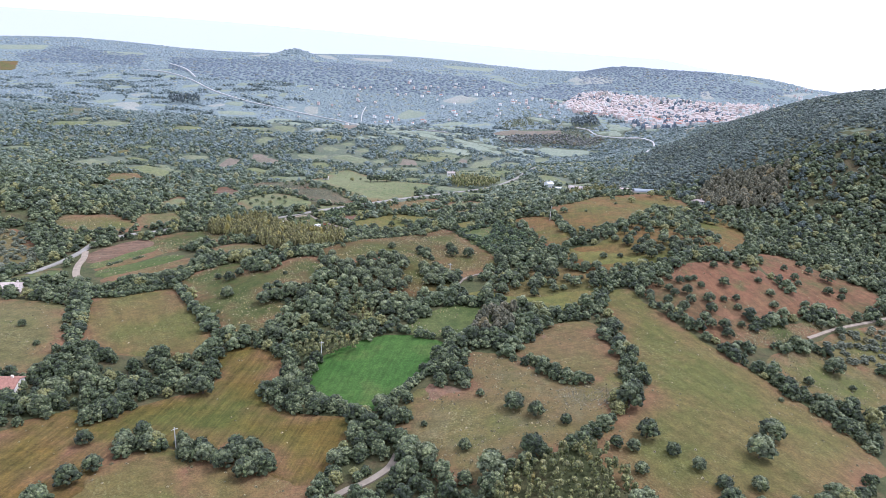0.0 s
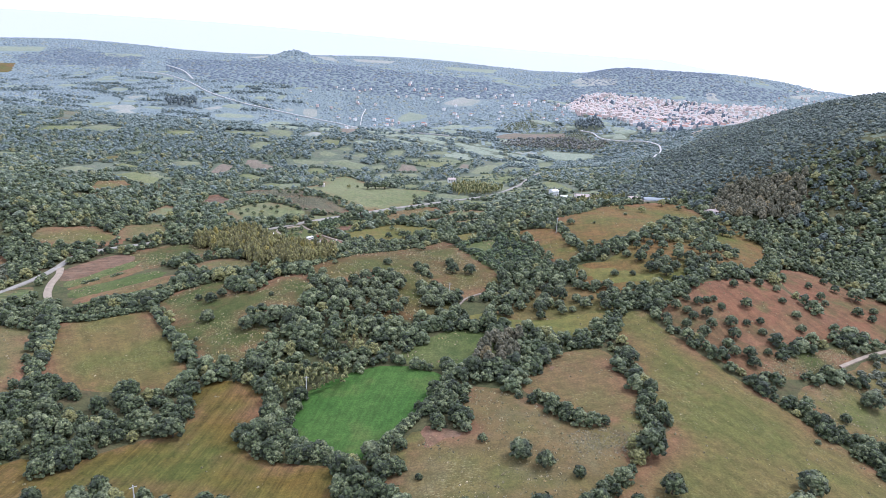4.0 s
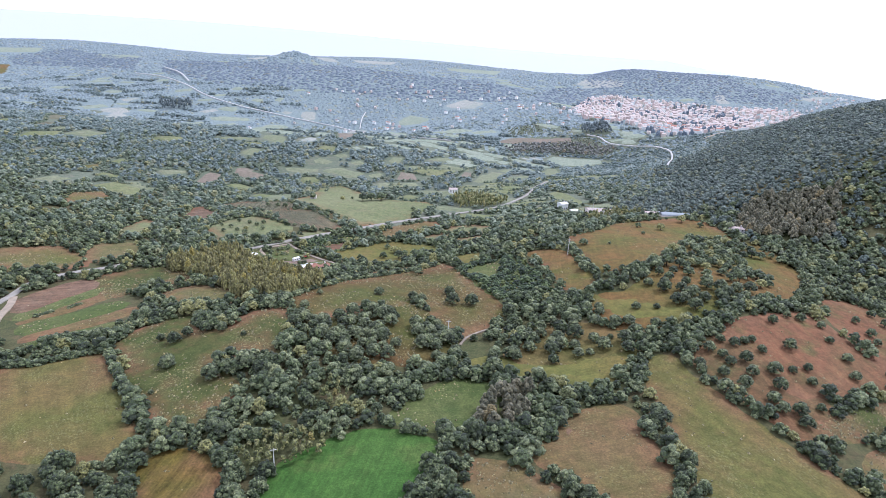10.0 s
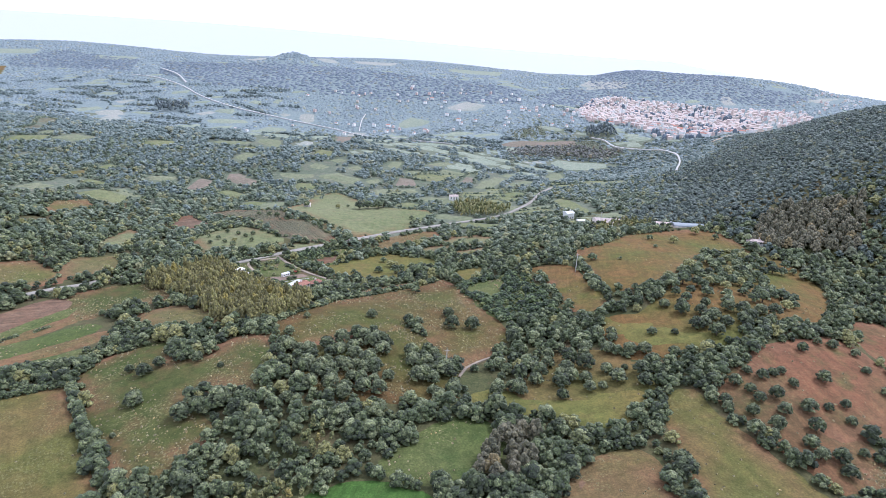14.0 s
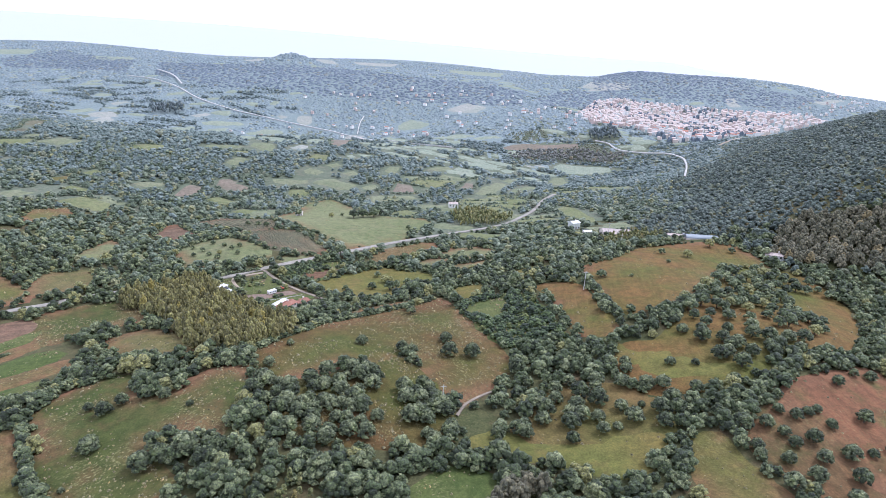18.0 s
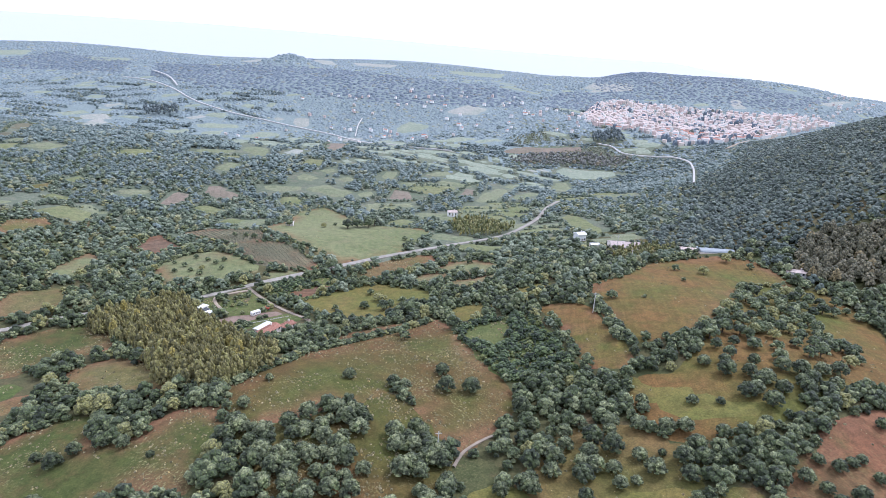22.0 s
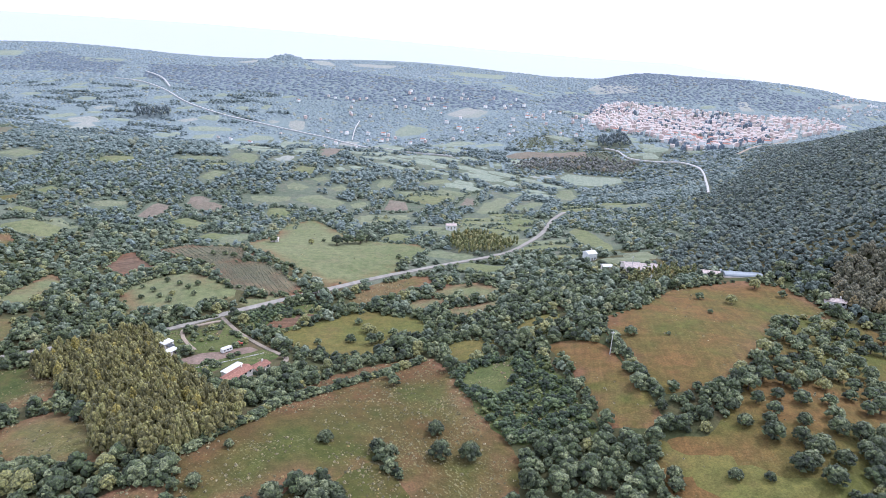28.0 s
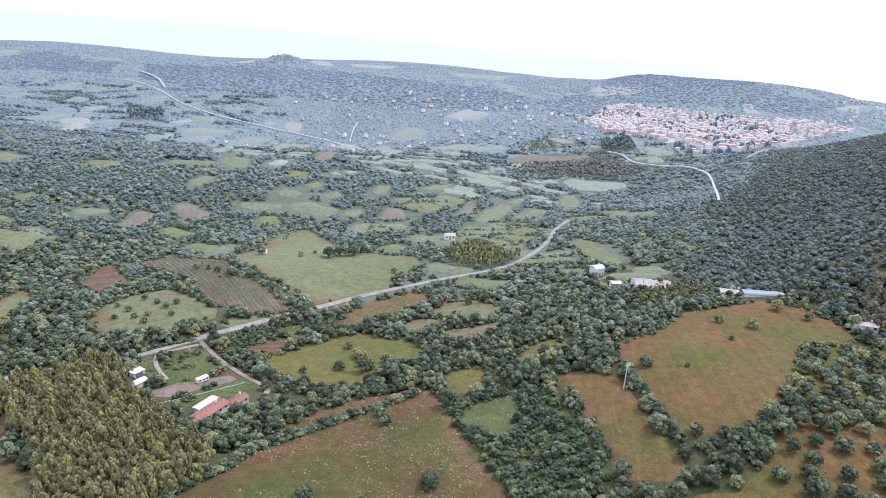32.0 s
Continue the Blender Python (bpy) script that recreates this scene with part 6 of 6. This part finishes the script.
def shed(x, y, turn, w, d, h, mat, label):
    root = new("farm_shed")
    root.matrix_world = pose(x, y, float(height(x, y)), 0, 0, turn)
    part("wall", box(w, d, h + 0.5, 0, 0, -0.5), M_WALL, root)
    roof = part("roof", box(w + 0.5, d + 0.5, 0.14, 0, 0, h), mat, root, "flat pale metal sheet")
    for k in range(int(w / 0.6)):
        part("rib", box(0.06, d + 0.5, 0.05, -w / 2 + 0.3 + k * 0.6, 0, h + 0.14), mat, roof)
    part("door", box(0.95, 0.1, 2.0, w * 0.2, -d / 2, 0), M_WOODPOLE, root)
    return tagged(root, label, "shed", "sheds of the farm")


shed(-105.8, 390.7, 62, 4.2, 3.0, 2.1, M_WHITE, "shed with a bright white metal roof")
shed(-101.0, 382.8, 62, 5.6, 2.6, 2.1, M_WHITE, "long low shed with a white metal roof")
shed(-114.7, 398.1, 55, 3.4, 2.2, 1.9, M_WHITE, "small white-roofed hut by the grove")
shed(-102.8, 387.6, 62, 2.2, 2.2, 2.0, M_GLASS, "dark tarred lean-to between white sheds")


def caravan(x, y, turn):
    root = new("caravan")
    root.matrix_world = pose(x, y, float(height(x, y)) + 0.15, 0, 0, turn) @ Matrix.Scale(0.8, 4)
    part("body", box(5.6, 2.2, 2.0, 0, 0, 0.55, 0.15), M_WHITE, root)
    part("roof", box(5.4, 2.0, 0.12, 0, 0, 2.55, 0.04), M_WHITE, root)
    for k in (-1.6, 0.2, 1.7):
        part("window", box(0.9, 0.06, 0.6, k, -1.11, 1.4), M_GLASS, root)
    for sx_ in (-0.6, 0.6):
        for sy_ in (-1, 1):
            bm = bmesh.new()
            bmesh.ops.create_cone(bm, cap_ends=True, segments=14, radius1=0.33, radius2=0.33, depth=0.2, matrix=pose(sx_, sy_ * 0.95, 0.33, 90, 0, 0))
            part("wheel", bm, M_GLASS, root)
    return tagged(root, "long white caravan parked on the bare yard", "caravan")


caravan(-81.3, 389.5, 52)


def tractor(x, y, turn):
    root = new("tractor")
    root.matrix_world = pose(x, y, float(height(x, y)) + 0.35, 0, 0, turn) @ Matrix.Scale(0.75, 4)
    part("bonnet", box(1.7, 0.8, 0.8, 0.9, 0, 0.7, 0.08), M_RUST, root)
    part("cab", box(1.3, 1.3, 1.5, -0.6, 0, 0.9, 0.08), M_RUST, root)
    for x_, r_ in ((-0.7, 0.75), (1.3, 0.45)):
        for y_ in (-0.8, 0.8):
            bm = bmesh.new()
            bmesh.ops.create_cone(bm, cap_ends=True, segments=16, radius1=r_, radius2=r_, depth=0.35, matrix=pose(x_, y_, r_, 90, 0, 0))
            part("wheel", bm, M_GLASS, root)
    return tagged(root, "red farm tractor standing in the yard", "tractor")


tractor(-78.6, 396.9, 20)


def garden_wall(line):
    """A low dry-stone wall of single rough blocks."""
    root = new("garden_wall")
    root.location = (*line[0], float(height(*line[0])))
    for (x0, y0), (x1, y1) in zip(line, line[1:]):
        n = int(math.hypot(x1 - x0, y1 - y0) / 0.9)
        for k in range(n):
            u = (k + random.uniform(0.3, 0.7)) / n
            x, y = x0 + (x1 - x0) * u, y0 + (y1 - y0) * u
            o = new("stone", random.choice(STONES))
            o.parent = root
            o.location = (x - line[0][0], y - line[0][1], float(height(x, y)) + 0.25 - root.location.z)
            o.rotation_euler = (0, 0, math.atan2(y1 - y0, x1 - x0) + random.uniform(-0.2, 0.2))
            o.scale = (random.uniform(0.7, 1.0), random.uniform(0.5, 0.8), random.uniform(0.4, 0.8))
    return tagged(root, "low wall of loose pale stones round the farm yard", "wall")


STONES = []
for k in range(4):
    bm = box(0.9, 0.45, 0.5, 0, 0, 0, 0.09)
    for q in bm.verts:
        q.co += Vector((random.uniform(-0.06, 0.06), random.uniform(-0.06, 0.06), random.uniform(-0.04, 0.04)))
    me = bpy.data.meshes.new("stone")
    bm.to_mesh(me)
    bm.free()
    me.materials.append(M_PAVED)
    STONES.append(me)
garden_wall([(-89.4, 368.7), (-83.5, 373.6), (-74.6, 382.6), (-66.8, 390.9)])


def utility_pole(x, y, tall, turn):
    root = new("utility_pole")
    root.matrix_world = pose(x, y, float(height(x, y)) - 0.3, 0, 0, turn)
    bm = bmesh.new()
    bmesh.ops.create_cone(bm, cap_ends=True, segments=8, radius1=0.2, radius2=0.12, depth=tall, matrix=pose(0, 0, tall / 2))
    part("shaft", bm, M_POLE, root)
    part("crossarm", box(1.8, 0.14, 0.14, 0, 0, tall - 0.7), M_POLE, root)
    for k in (-0.8, 0.0, 0.8):
        bm = bmesh.new()
        bmesh.ops.create_cone(bm, cap_ends=True, segments=6, radius1=0.06, radius2=0.04, depth=0.3, matrix=pose(k, 0, tall - 0.4))
        part("insulator", bm, M_GLASS, root)
    return tagged(root, "pale concrete power pole with a crossarm", "utility pole", "power poles")


M_POLE = plain("weathered_concrete", (0.55, 0.54, 0.51), 0.9, 3, 0.12)
for x, y, tall, turn in ((-40.7, 201.5, 8.5, 20), (-71.2, 149.1, 8.0, 40), (4.4, 279.3, 9.0, 10), (64.5, 371.8, 9.5, 15), (95.3, 433.9, 9.5, 15), (98.1, 473.8, 9.5, 15)):
    utility_pole(x, y, tall, turn)


# the town and the hamlets: small gabled houses, the nearest ones singly
def town_kit(w, d, h, rise, wall_mat, roof_mat):
    out = []
    for name, bm, mat in (("wall", house_walls(w, d, h, rise), wall_mat), ("roof", gable(w, d, h, rise), roof_mat)):
        me = bpy.data.meshes.new(name)
        bm.to_mesh(me)
        bm.free()
        me.materials.append(mat)
        out.append((name, me))
    return out


M_CREAM = plain("cream_plaster", (0.62, 0.55, 0.49), 0.85, 0.3, 0.12)
M_ROSE = plain("rose_plaster", (0.58, 0.46, 0.42), 0.85, 0.3, 0.12)
KITS = [town_kit(10, 8, 6, 1.6, M_CREAM, M_PALEROOF), town_kit(12, 9, 7, 1.8, M_WHITE, M_PALEROOF), town_kit(9, 8, 8, 1.5, M_ROSE, M_PALEROOF), town_kit(14, 9, 5.5, 1.8, M_WHITE, M_ROOF)]
spots = []
for x in np.arange(150, 900, 10.5):
    for y in np.arange(950, 1600, 10.5):
        spots.append((x + random.uniform(-3, 3), y + random.uniform(-3, 3)))
sx, sy = np.array(spots)[:, 0], np.array(spots)[:, 1]
m = zone(("town",), sx, sy) & (rng.uniform(0, 1, len(sx)) < 0.74)
spots = np.column_stack([sx[m], sy[m]])
hx, hy = rng.uniform(-420, 1250, 3200), rng.uniform(900, 1750, 3200)
m = zone(("hamlet", "suburb"), hx, hy) & (rng.uniform(0, 1, 3200) < np.where(zone(("suburb",), hx, hy), 0.9, 0.34)) & free(hx, hy, 8, 0, 0)
hamlet = np.column_stack([hx[m], hy[m]])
order = np.argsort(spots[:, 1])


def small_house(x, y, label, group, lift, size):
    root = new("house")
    root.matrix_world = pose(x, y, float(height(x, y)) + lift, 0, 0, random.choice((-25, -18, 65, 72)) + random.uniform(-5, 5)) @ Matrix.Scale(size, 4)
    for name, me in random.choice(KITS):
        o = new(name, me)
        o.parent = root
    tagged(root, label, "house", group)


for i in order[:150]:
    small_house(*spots[i], "pale plastered town house with a tile roof", "town houses", 0.5, random.uniform(0.52, 0.72))
for x, y in hamlet[:150]:
    small_house(x, y, "scattered country house with a tiled roof", "country houses", 2.2, random.uniform(0.34, 0.52))
V, F, n = [], [], 0
rest = spots[order[150:]]
for mi, (mat_w, mat_r) in enumerate(((M_CREAM, M_PALEROOF), (M_ROSE, M_PALEROOF), (M_WHITE, M_PALEROOF))):
    for which, mat, lab in ((0, mat_w, "town_walls"), (1, mat_r, "town_roofs")):
        V, F = [], []
        for k, (x, y) in enumerate(rest):
            if k % 3 != mi:
                continue
            me = KITS[(k // 3) % 4][which][1]
            t = radians((-22, 68)[k % 2] + (k % 7) - 3)
            z0, n = float(height(x, y)) + 0.5, len(V)
            for q in me.vertices:
                V.append((x + 0.6 * (q.co.x * math.cos(t) - q.co.y * math.sin(t)), y + 0.6 * (q.co.x * math.sin(t) + q.co.y * math.cos(t)), z0 + 0.7 * q.co.z))
            F += [tuple(n + i for i in p.vertices) for p in me.polygons]
        tagged(mesh_object(lab, V, F, mat), "densely packed plastered houses of the far town" if which == 0 else "clay tile roofs of the far town, paled for haze", "houses", kind="stuff")

# greenery between the town houses
gx_, gy_ = rng.uniform(190, 780, 1500), rng.uniform(990, 1540, 1500)
m = zone(("town",), gx_, gy_) & (clumpy(gx_, gy_, 0.012) > 0.02)
w = rng.uniform(5, 10, m.sum())
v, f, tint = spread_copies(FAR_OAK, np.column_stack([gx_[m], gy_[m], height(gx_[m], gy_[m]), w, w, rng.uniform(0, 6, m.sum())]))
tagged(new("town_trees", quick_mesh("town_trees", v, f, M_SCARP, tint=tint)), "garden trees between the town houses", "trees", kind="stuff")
